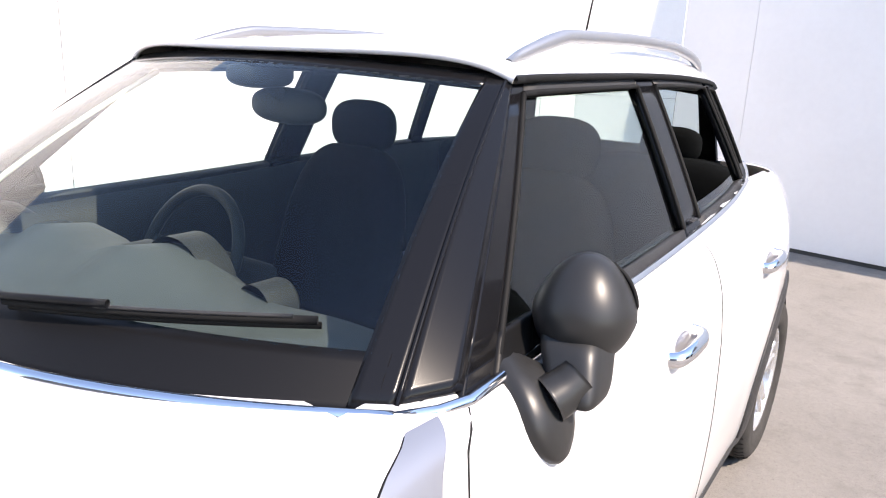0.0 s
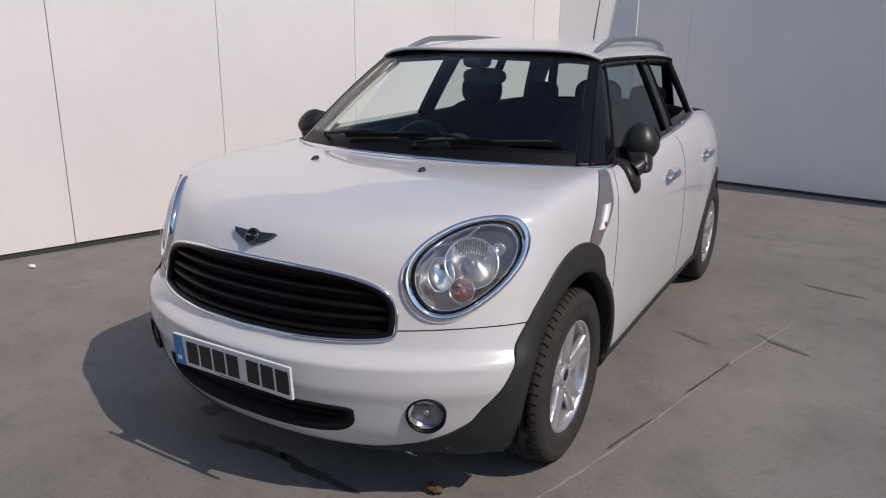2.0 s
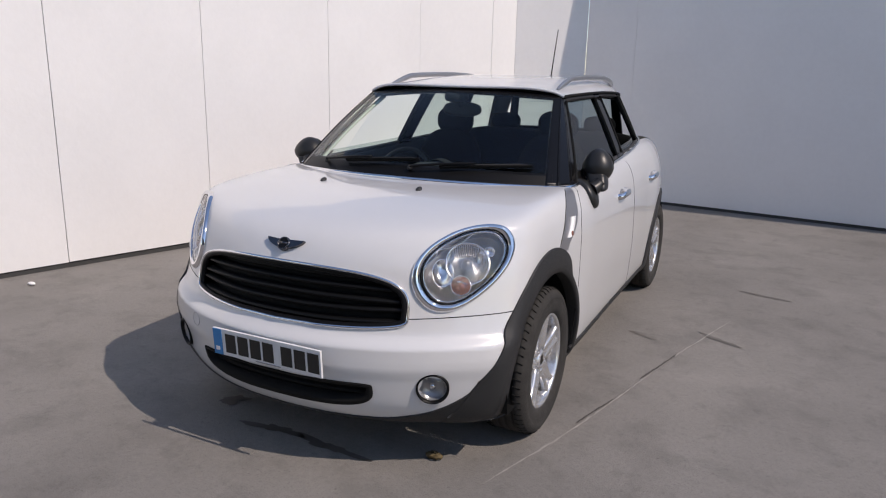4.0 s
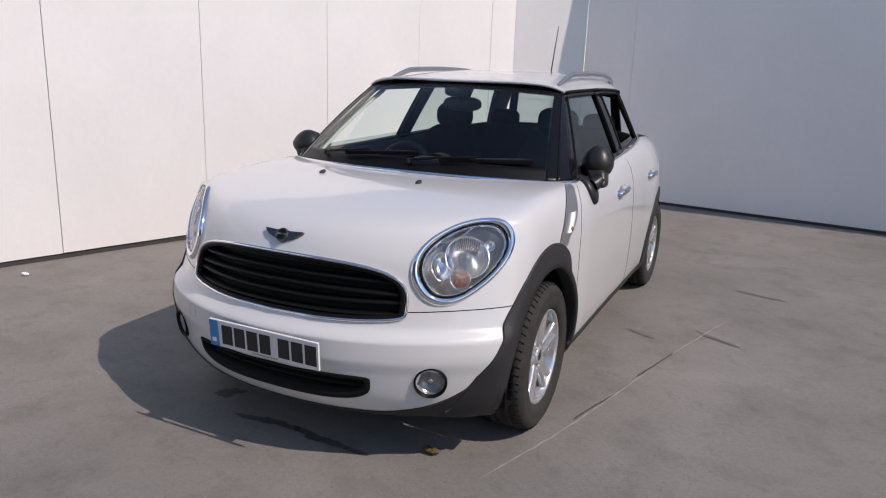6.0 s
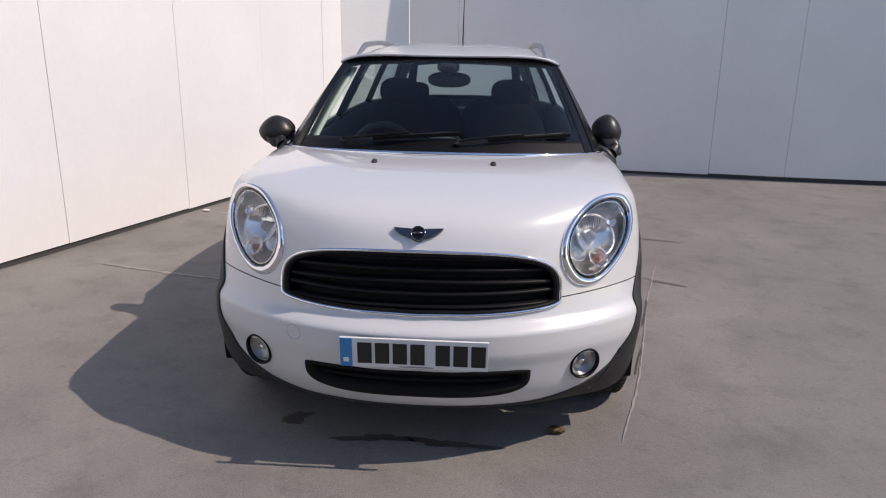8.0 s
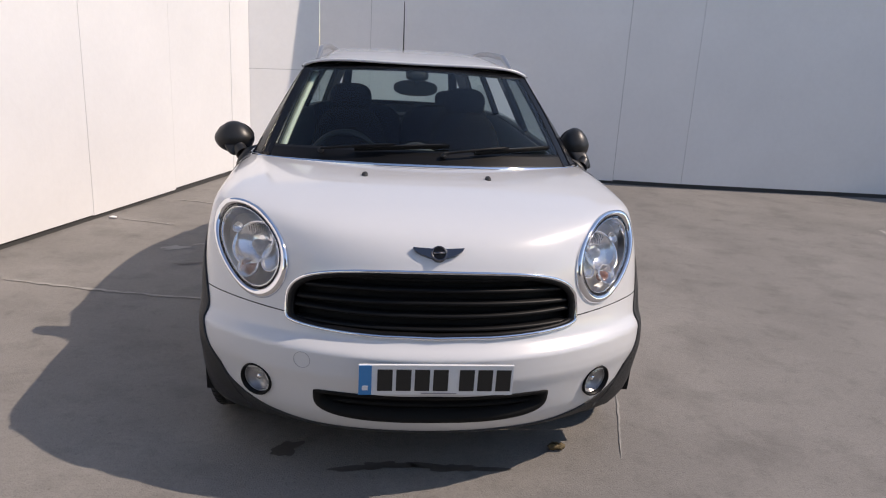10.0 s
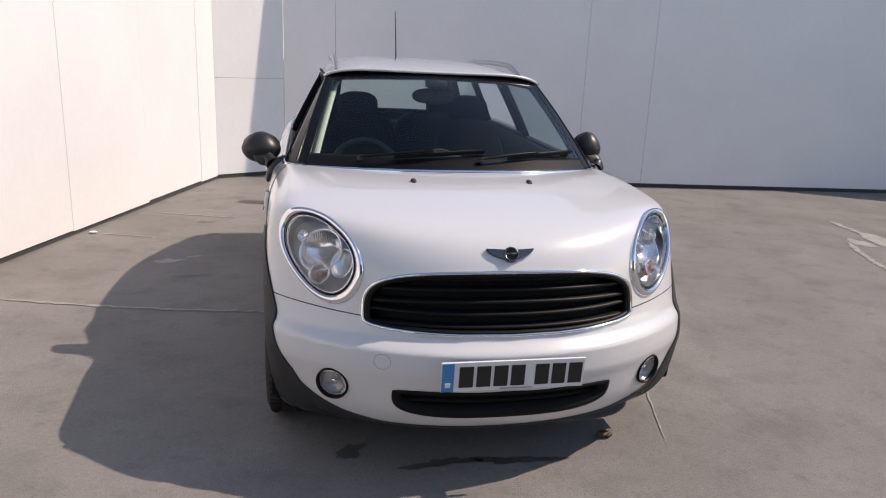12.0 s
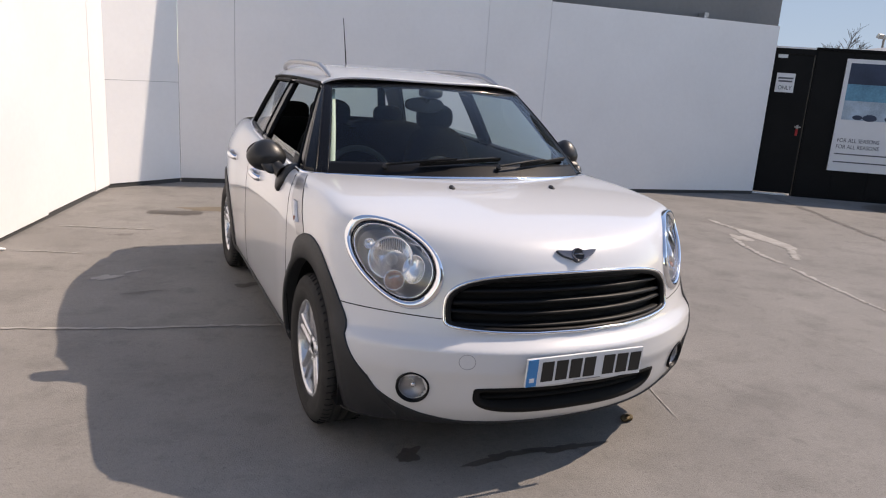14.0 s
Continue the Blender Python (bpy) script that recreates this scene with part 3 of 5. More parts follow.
shell("bar", np.array([badge_pt(u, v, h) for h in (0.015, 0.0185) for u, v in ((-0.019, 0.003), (0.019, 0.003), (0.019, -0.005), (-0.019, -0.005))]),
      [(4, 5, 6, 7), (0, 1, 5, 4), (1, 2, 6, 5), (2, 3, 7, 6), (3, 0, 4, 7)], DARKENEDCHROME, badge)

# ---- washer jets ----
for sx in (1, -1):
    q = on_top([sx * 0.256], [-1.347])[0]
    v, f = ball(q + np.array((0, 0, 0.003)), (0.013, 0.02, 0.010), 12)
    v[:, 2] += 0.25 * (v[:, 1] - q[1]) * (v[:, 2] > q[2])
    shell("washer_jet", v, f, CLAD, car)

# ---- headlights ----


def headlight(sx):
    lamp = new("headlight")
    lamp.parent = car
    lamp["label"] = "large oval headlight in a chrome ring"
    n = 96
    a = np.linspace(0, 2 * math.pi, n, endpoint=False)

    def ring(scale, lift):
        u_, v_ = lamp_uv(a, scale)
        p = LAMP_C + u_[:, None] * LAMP_U + v_[:, None] * LAMP_V
        q = cast(p - 0.45 * LAMP_N, np.tile(LAMP_N, (n, 1)), far=0.9)
        return q + lift * LAMP_N

    def band(name, rows_, material, label=""):
        v = np.array([ring(s_, l_) for s_, l_ in rows_]).reshape(-1, 3)
        if sx < 0:
            v = flip_x(v)
        f = grid_faces(len(rows_), n, wrap=True)
        if sx > 0:
            f = [q[::-1] for q in f]
        return shell(name, v, f, material, lamp, label)

    band("chrome_ring", ((1.035, -0.006), (1.03, 0.006), (1.0, 0.014), (0.94, 0.015), (0.885, 0.008), (0.865, -0.004), (0.86, -0.02)), CHROME, "wide chrome ring")
    band("black_gasket", ((0.865, 0.0), (0.85, 0.002), (0.832, 0.001), (0.826, -0.012)), GLOSSBLK)
    band("inner_ring", ((0.83, -0.008), (0.82, -0.001), (0.80, -0.001), (0.79, -0.012), (0.77, -0.05)), CHROME)
    # bowl and reflectors
    base = ring(0.8, 0.0).mean(0)

    def flat(scale, depth):
        u_, v_ = lamp_uv(a, scale)
        return base + (u_ - 0.0168)[:, None] * LAMP_U + (v_ - 0.0168)[:, None] * LAMP_V - depth * LAMP_N

    v = np.array([ring(0.795, -0.012), ring(0.775, -0.045), flat(0.73, 0.075), flat(0.55, 0.10), flat(0.02, 0.105)]).reshape(-1, 3)
    f = grid_faces(5, n, wrap=True)
    shell("reflector_bowl", v if sx > 0 else flip_x(v), f if sx < 0 else [q[::-1] for q in f], BOWL, lamp, "silver reflector bowl")

    def dish(name, u, w, rad, depth, material, lip=0.004, z0=0.05, swell=1.0):
        c = base + u * LAMP_U + w * LAMP_V - z0 * LAMP_N
        aa = np.linspace(0, 2 * math.pi, 40, endpoint=False)
        rows_ = [(1.06, -lip), (1.05, lip), (1.0, lip)] + [(t, -depth * (1 - t * t)) for t in (0.95, 0.8, 0.6, 0.35, 0.02)]
        v = np.array([[c + rad * t * (math.cos(q) * LAMP_U + swell * math.sin(q) * LAMP_V) + h * LAMP_N for q in aa] for t, h in rows_]).reshape(-1, 3)
        f = grid_faces(len(rows_), 40, wrap=True)
        return shell(name, v if sx > 0 else flip_x(v), f if sx < 0 else [q[::-1] for q in f], material, lamp)

    dish("main_reflector", 0.012, 0.016, 0.082, 0.05, REFLECT, z0=0.04)
    dish("side_lamp", 0.098, 0.062, 0.02, 0.012, REFLECT, z0=0.036)
    dish("inner_reflector", -0.082, -0.02, 0.04, 0.02, REFLECT, z0=0.05, swell=1.35)

    def dome(name, u, w, rad, height, z0, material, label="", parent=lamp):
        c = base + u * LAMP_U + w * LAMP_V - z0 * LAMP_N
        aa = np.linspace(0, 2 * math.pi, 32, endpoint=False)
        rows_ = [(1.0, -0.02), (1.0, 0.0)] + [(math.cos(t), height * math.sin(t)) for t in (0.3, 0.6, 0.9, 1.2, 1.54)]
        v = np.array([[c + rad * t * (math.cos(q) * LAMP_U + math.sin(q) * LAMP_V) + h * LAMP_N for q in aa] for t, h in rows_]).reshape(-1, 3)
        f = grid_faces(len(rows_), 32, wrap=True)
        return shell(name, v if sx > 0 else flip_x(v), f if sx < 0 else [q[::-1] for q in f], material, parent, label)

    dome("bulb_shield", 0.012, 0.02, 0.022, 0.03, 0.075, BEZEL)
    dish("indicator_cup", -0.018, -0.078, 0.037, 0.03, REFLECT, z0=0.022)
    dome("indicator_bulb", -0.018, -0.078, 0.017, 0.022, 0.04, AMBER, "amber indicator bulb")
    ind = dome("indicator_lens", -0.018, -0.078, 0.039, 0.024, 0.014, LENS, "clear domed indicator lens")
    ind.visible_shadow = False
    # fine upright flutes across the top of the main reflector
    for k in range(13):
        u = -0.036 + 0.008 * k
        w0 = 0.016 + 0.078 * math.sqrt(1 - ((u - 0.012) / 0.082) ** 2)
        line = np.array([base + u * LAMP_U + w0 * LAMP_V - 0.042 * LAMP_N, base + u * LAMP_U + (w0 - 0.02) * LAMP_V - 0.062 * LAMP_N, base + u * LAMP_U + (w0 - 0.036) * LAMP_V - 0.07 * LAMP_N])
        tube("flute", line if sx > 0 else flip_x(line), 0.0022, BEZEL, lamp, n=6)
    # outer clear lens, gently domed
    rows_ = [(s_, 0.002 + 0.010 * (1 - s_ * s_)) for s_ in (0.845, 0.8, 0.65, 0.5, 0.35, 0.2, 0.02)]
    lens = band("clear_cover", rows_, LENS, "clear domed cover")
    lens.visible_shadow = False


headlight(1)
headlight(-1)

# ---- fog lamps ----
for sx in (1, -1):
    fog = new("fog_lamp")
    fog.parent = car
    fog["label"] = "round fog lamp in a chrome bezel"
    c = on_front([sx * 0.62], [0.395])[0] + np.array((0, -0.006, 0))
    nn = normal(c[None])[0] * np.array((0.8, 1.0, 0.5))
    nn /= np.linalg.norm(nn)
    fu = np.cross((0, 0, 1.0), nn)
    fu /= np.linalg.norm(fu)
    fv = np.cross(nn, fu)

    def turned(name, rows_, material, label="", cc=c, uu=fu, vv=fv, ww=nn, own=fog):
        aa = np.linspace(0, 2 * math.pi, 40, endpoint=False)
        v = np.array([[cc + r * (math.cos(q) * uu + math.sin(q) * vv) + h * ww for q in aa] for r, h in rows_]).reshape(-1, 3)
        return shell(name, v, [q[::-1] for q in grid_faces(len(rows_), 40, wrap=True)], material, own, label)

    turned("bezel", ((0.064, -0.04), (0.063, 0.004), (0.060, 0.008), (0.056, 0.006), (0.053, -0.008), (0.05, -0.05)), SATIN)
    turned("housing", ((0.053, -0.008), (0.049, -0.014), (0.042, -0.026), (0.022, -0.036), (0.001, -0.038)), BEZEL)
    turned("bulb_cap", ((0.012, -0.038), (0.012, -0.018), (0.008, -0.013), (0.001, -0.012)), REFLECT)
    cover = turned("fog_lens", ((0.05, -0.008), (0.04, -0.001), (0.02, 0.004), (0.001, 0.005)), LENS)
    cover.visible_shadow = False

# ---- wheels ----


def wheel(sx, axle):
    hub = new("wheel")
    hub.parent = car
    hub["label"] = "five-spoke silver alloy wheel with black tyre"
    c = (sx * (0.766 if axle < 0 else 0.764), axle, WHEEL_Z)
    prof = [(-0.09, 0.205), (-0.1, 0.225), (-0.105, 0.26), (-0.1, 0.295), (-0.085, 0.316)]
    for w in (-0.066, -0.03, 0.006, 0.042):
        prof += [(w, 0.3245), (w + 0.001, 0.3245), (w + 0.003, 0.315), (w + 0.009, 0.315), (w + 0.011, 0.3245)]
    prof += [(0.075, 0.3225), (0.093, 0.308), (0.1, 0.295), (0.1045, 0.283), (0.103, 0.28), (0.106, 0.262), (0.104, 0.235), (0.096, 0.218), (0.084, 0.208), (0.07, 0.205)]
    v, f = lathe([(o_, r_ if r_ < 0.23 else 0.23 + (r_ - 0.23) * (WHEEL_Z - 0.2305) / 0.0945) for o_, r_ in prof], c, sx, 72)
    tyre = shell("tyre", v, f if sx < 0 else [q[::-1] for q in f], TYRE, hub, "black tyre")
    blocks = []
    for k in range(60):
        q = 2 * math.pi * k / 60
        for o0, o1, sk in ((0.056, 0.088, 0.0), (-0.088, -0.06, 0.0)):
            pts = np.array([(c[0] + sx * o, c[1] + (WHEEL_Z - 0.0005) * math.cos(q + dq), c[2] + (WHEEL_Z - 0.0005) * math.sin(q + dq)) for o, dq in ((o0, 0.0), ((o0 + o1) / 2, 0.01), (o1, 0.03))])
            pts[2, 1:] = np.array(c[1:]) + (pts[2, 1:] - np.array(c[1:])) * 0.972
            blocks.append(tube_mesh(pts, 0.0022, 4))
    joined("tread_pattern", blocks, SEAL, hub)["kind"] = "stuff"
    rim = [(0.078, 0.2125), (0.086, 0.214), (0.09, 0.208), (0.087, 0.2), (0.075, 0.194), (0.03, 0.186), (-0.05, 0.182), (-0.09, 0.2)]
    v, f = lathe(rim, c, sx, 72)
    shell("rim", v, f, ALLOY, hub, "silver alloy rim")
    for k in range(5):
        a0 = math.pi / 2 + 2 * math.pi * k / 5
        spoke = []
        for rr, half, out, th in ((0.035, 0.036, 0.068, 0.03), (0.07, 0.038, 0.074, 0.03), (0.12, 0.036, 0.078, 0.028), (0.165, 0.04, 0.081, 0.026), (0.2, 0.054, 0.084, 0.024)):
            cr, sr = math.cos(a0), math.sin(a0)
            ringpts = []
            for t, o in ((-1.0, -th), (-1.0, -0.010), (-0.8, 0.0), (-0.38, -0.004), (0.0, -0.02), (0.38, -0.004), (0.8, 0.0), (1.0, -0.010), (1.0, -th)):
                y_, z_ = rr * cr - t * half * sr, rr * sr + t * half * cr
                ringpts.append((c[0] + sx * (out + o), c[1] + y_, c[2] + z_))
            spoke.append(ringpts)
        sp = np.array(spoke)
        shell("spoke", sp.reshape(-1, 3), grid_faces(5, 9) + [(0, 1, 2, 3, 4, 5, 6, 7, 8)], ALLOY, hub)
    v, f = lathe([(0.02, 0.05), (0.066, 0.046), (0.072, 0.036), (0.074, 0.03), (0.07, 0.027), (0.068, 0.001)], c, sx, 32)
    shell("hub_cap", v, f, ALLOY, hub)
    v, f = lathe([(0.069, 0.024), (0.0715, 0.02), (0.072, 0.001)], c, sx, 32)
    shell("cap_disc", v, f, GLOSSBLK, hub)
    for k in range(5):
        a0 = math.pi / 2 + 2 * math.pi * (k + 0.5) / 5
        v, f = ball((c[0] + sx * 0.062, c[1] + 0.052 * math.cos(a0), c[2] + 0.052 * math.sin(a0)), (0.01, 0.008, 0.008), 8)
        shell("wheel_bolt", v, f, BEZEL, hub)
    v, f = lathe([(-0.02, 0.145), (0.0, 0.145), (0.002, 0.14), (0.002, 0.07), (0.01, 0.065), (0.02, 0.001)], c, sx, 40)
    shell("brake_disc", v, f, DARKENEDCHROME, hub)


for axle in AXLES:
    for sx in (1, -1):
        wheel(sx, axle)

# ---- glasshouse ----
ROOF = ((-0.46, 1.474), (-0.2, 1.505), (0.1, 1.53), (0.5, 1.546), (1.0, 1.54), (1.5, 1.505), (1.88, 1.45))
EAVE = ((-0.5, 1.44), (-0.2, 1.452), (0.5, 1.462), (1.2, 1.445), (1.9, 1.405))


def side_x(y, z):
    return 0.79 - 0.46 * (z - 1.04) - 0.13 * (z - 1.04) ** 2 - keys(y, TAPER)


def screen(s, v):
    """The windscreen: s across (-1 to 1), v from the bonnet's edge (0) to the roof (1)."""
    s, v = np.asarray(s, float), np.asarray(v, float)
    a = np.abs(s)
    b = np.stack([0.75 * s, -1.18 + 0.295 * a ** 2.2, 1.054 - 0.026 * a ** 2], -1)
    t = np.stack([0.578 * s, -0.445 + 0.09 * a ** 2, 1.474 - 0.022 * a ** 2], -1)
    out = np.stack([0 * s, 0 * s - 0.62, 0 * s + 0.78], -1)
    return b + (t - b) * v[..., None] + out * (0.028 * np.sin(math.pi * v) * (1 - 0.4 * a ** 2))[..., None]


def patch(fn, s0, s1, v0, v1, ns=24, nv=16):
    S, V = np.meshgrid(np.linspace(s0, s1, ns), np.linspace(v0, v1, nv), indexing="ij")
    return fn(S, V)


def flank_line(sx, v):
    """The front edge of the side frame, from belt to eave."""
    y = -0.80 + 0.448 * v
    zb, zt = keys(y, BELT), keys(y, EAVE)
    z = zb + (zt - zb) * v
    return np.stack([sx * side_x(y, z), y, z], 1)


windscreen = new("windscreen")
windscreen.parent = car
windscreen["label"] = "tinted raked windscreen with black border"
g = sheet("pane", patch(screen, -0.94, 0.94, 0.13, 0.94, 40, 24), SCREEN, windscreen)
sheet("top_border", patch(screen, -0.95, 0.95, 0.93, 1.0, 40, 4), GLOSSBLK, windscreen, thick=0.008)
cowl = sheet("cowl", patch(screen, -0.97, 0.97, 0.012, 0.135, 50, 6), SATIN, car, "black plastic scuttle cowl", thick=0.01)
s = np.linspace(-1.0, 1.0, 80)
tube("cowl_trim", screen(s, 0 * s + 0.004) + np.array((0, -0.004, 0.004)), 0.011, CHROME, car, "bright trim along the bonnet edge")
for sx in (1, -1):
    pil = sheet("a_pillar", patch(screen, sx * 0.932, sx * 0.998, 0.02, 1.0, 6, 24), GLOSSBLK, car, "gloss black windscreen pillar", thick=0.03, flip=sx < 0)
    v = np.linspace(0.03, 1.0, 30)
    tube("pillar_edge", screen(0 * v + sx * 0.997, v), 0.0035, GLOSSBLK, pil)
    fl = np.array([screen(0 * v + sx * 0.995, v), flank_line(sx, v)])
    w_ = np.linspace(0, 1, 6)[:, None, None]
    sheet("pillar_side", fl[0] + (fl[1] - fl[0]) * w_, GLOSSBLK, pil, thick=0.01, flip=sx < 0)

    vv = np.linspace(0.12, 0.97, 20)
    strip = np.array([screen(0 * vv + sx * q, vv) + np.array((0, 0.045, -0.03)) for q in (0.885, 0.91, 0.94)])
    # only the sun-facing trim is laid in, in its sun-brightened colour
    if sx < 0:
        sheet("pillar_trim", strip, SUNTRIM, pil, "grey inner pillar trim coloured pale as if sunlit", thick=0.012, flip=sx < 0)

# side frames and panes: slanted columns (y at the belt, y at the eave)
COLS = ((-0.80, -0.352), (-0.71, -0.305), (0.235, 0.275), (0.375, 0.415), (1.03, 0.965), (1.085, 1.02), (1.50, 1.34), (1.66, 1.56))
ROWS_V = (0.0, 0.06, 0.925, 1.0)


def flank(sx, c0, c1, r0, r1, inset=0.0, n=10):
    a, b = np.meshgrid(np.linspace(0, 1, n), np.linspace(r0, r1, n), indexing="ij")
    yb, yt = c0[0] + (c1[0] - c0[0]) * a, c0[1] + (c1[1] - c0[1]) * a
    y = yb + (yt - yb) * b
    zb, zt = keys(y, BELT), keys(y, EAVE)
    z = zb + (zt - zb) * b
    return np.stack([sx * (side_x(y, z) - inset), y, z], -1)


OPEN = {(1, 3), (-1, 1)}
for sx in (1, -1):
    frame_ob = new("window_frame")
    frame_ob.parent = car
    frame_ob["label"] = "black side window frame"
    for i in range(7):
        for j in range(3):
            pane = j == 1 and i in (1, 3, 5)
            if not pane:
                sheet("frame_bar", flank(sx, COLS[i], COLS[i + 1], ROWS_V[j], ROWS_V[j + 1], 0.0), GLOSSBLK if i in (0, 2, 4) else CLAD, frame_ob, thick=0.025, flip=sx < 0)
        if i in (1, 3, 5):
            low = 0.13 if (sx, i) in OPEN else ROWS_V[2] + 0.01
            g = sheet("pane", flank(sx, COLS[i], COLS[i + 1], 0.05, low, 0.012), GLASS, frame_ob, "lowered tinted pane" if (sx, i) in OPEN else "tinted side pane")
            # rubber run round the pane
            loop = []
            for c in (COLS[i], COLS[i + 1]):
                loop.append(flank(sx, c, c, ROWS_V[1], ROWS_V[2], -0.001, 12)[0])
            tube("rubber_run", loop[0], 0.006, SEAL, frame_ob, n=6)
            tube("rubber_run", loop[1], 0.006, SEAL, frame_ob, n=6)
            tube("rubber_run", flank(sx, COLS[i], COLS[i + 1], ROWS_V[2], ROWS_V[2], -0.001, 12)[:, 0], 0.006, SEAL, frame_ob, n=6)
    y = np.linspace(-0.79, 1.62, 70)
    belt = np.stack([sx * (side_x(y, keys(y, BELT)) + 0.008), y, keys(y, BELT) + 0.002], 1)
    belt = np.vstack([screen(np.array([sx * 1.0]), np.array([0.004])) + np.array((0, -0.004, 0.004)), (screen(np.array([sx * 1.0]), np.array([0.004])) + belt[:1]) / 2 + np.array((sx * 0.008, 0, 0.001)), belt])
    tube("belt_trim", belt, 0.0095, CHROME, car, "chrome strip under the side windows")

# roof skin with a rolled edge, and its lining
yy, ss = np.linspace(0, 1, 50), np.linspace(-1, 1, 61)
Yg, Sg = np.meshgrid(yy, ss, indexing="ij")
front_y = -0.46 + 0.095 * np.abs(Sg) ** 2
Yr = front_y + (1.68 - 0.09 * Sg ** 2 - front_y) * Yg
half = side_x(Yr, keys(Yr, EAVE)) + 0.012
Xr = Sg * half
lift_ = keys(Yr, ROOF) - keys(Yr, EAVE)
Zr = keys(Yr, EAVE) - 0.004 + lift_ * (1 - np.abs(Sg) ** 5) + 0.012 * (1 - np.abs(Sg) ** 14)
roof = sheet("roof", np.stack([Xr, Yr, Zr], -1), PAINT, car, "white painted roof", thick=0.0, flip=True)
edge = np.stack([Xr[0], Yr[0], Zr[0]], -1)
tube("roof_front_edge", edge, 0.008, PAINT, roof)
for k in (0, -1):
    tube("roof_side_edge", np.stack([Xr[:, k], Yr[:, k], Zr[:, k]], -1), 0.008, SEAL, roof)
sheet("headlining", np.stack([Xr * 0.97, Yr, Zr - 0.03], -1), LINER, car)

# tailgate with rear window
def tail(S, V):
    b = np.stack([0.48 * S, 1.69 - 0.08 * S ** 2, 1.10 + 0 * S], -1)
    t = np.stack([0.435 * S, 1.63 - 0.07 * S ** 2, 1.45 - 0.03 * S ** 2], -1)
    return b + (t - b) * V[..., None]


tailgate = new("tailgate")
tailgate.parent = car
for s0, s1, v0, v1 in ((-1, -0.86, 0, 1), (0.86, 1, 0, 1), (-0.86, 0.86, 0, 0.14), (-0.86, 0.86, 0.88, 1)):
    sheet("tail_frame", patch(tail, s0, s1, v0, v1, 12, 8), GLOSSBLK, tailgate, thick=0.025)
g = sheet("rear_window", patch(tail, -0.86, 0.86, 0.14, 0.88, 16, 8), GLASS, tailgate)

sheet("tail_panel", np.array([np.stack([0.5 * np.linspace(-1, 1, 12), 1.70 - 0.08 * np.linspace(-1, 1, 12) ** 2, 0 * np.linspace(-1, 1, 12) + h], 1) for h in (0.4, 0.8, 1.12)]), TRIM, tailgate, thick=0.02)

# roof rails and aerial
for sx in (1, -1):
    y = np.linspace(-0.27, 1.48, 50)
    t = np.linspace(0, 1, 50)
    rise = 0.05 * np.minimum(1, np.minimum(t / 0.14, (1 - t) / 0.4)) ** 0.75 - 0.012
    x = side_x(y, keys(y, EAVE)) - 0.055
    zz2 = np.interp(np.abs(x), [0, 1], [0, 0]) + keys(y, EAVE) + (keys(y, ROOF) - keys(y, EAVE)) * (1 - (x / (x + 0.067)) ** 5) + 0.012 + rise
    tube("roof_rail", np.stack([sx * x, y, zz2], 1), 0.016, RAIL, car, "silver roof rail", n=10, taper=0.010 + 0.006 * np.minimum(1, np.minimum(t, 1 - t) / 0.1))
aerial = new("aerial")
aerial.parent = car
v, f = ball((0, 1.22, 1.536), (0.025, 0.05, 0.025), 12)
shell("aerial_foot", v, f, CLAD, aerial)
tube("whip", np.array(((0, 1.22, 1.54), (0, 1.275, 1.72), (0, 1.335, 1.90))), 0.004, SEAL, aerial, taper=(0.005, 0.004, 0.0025))

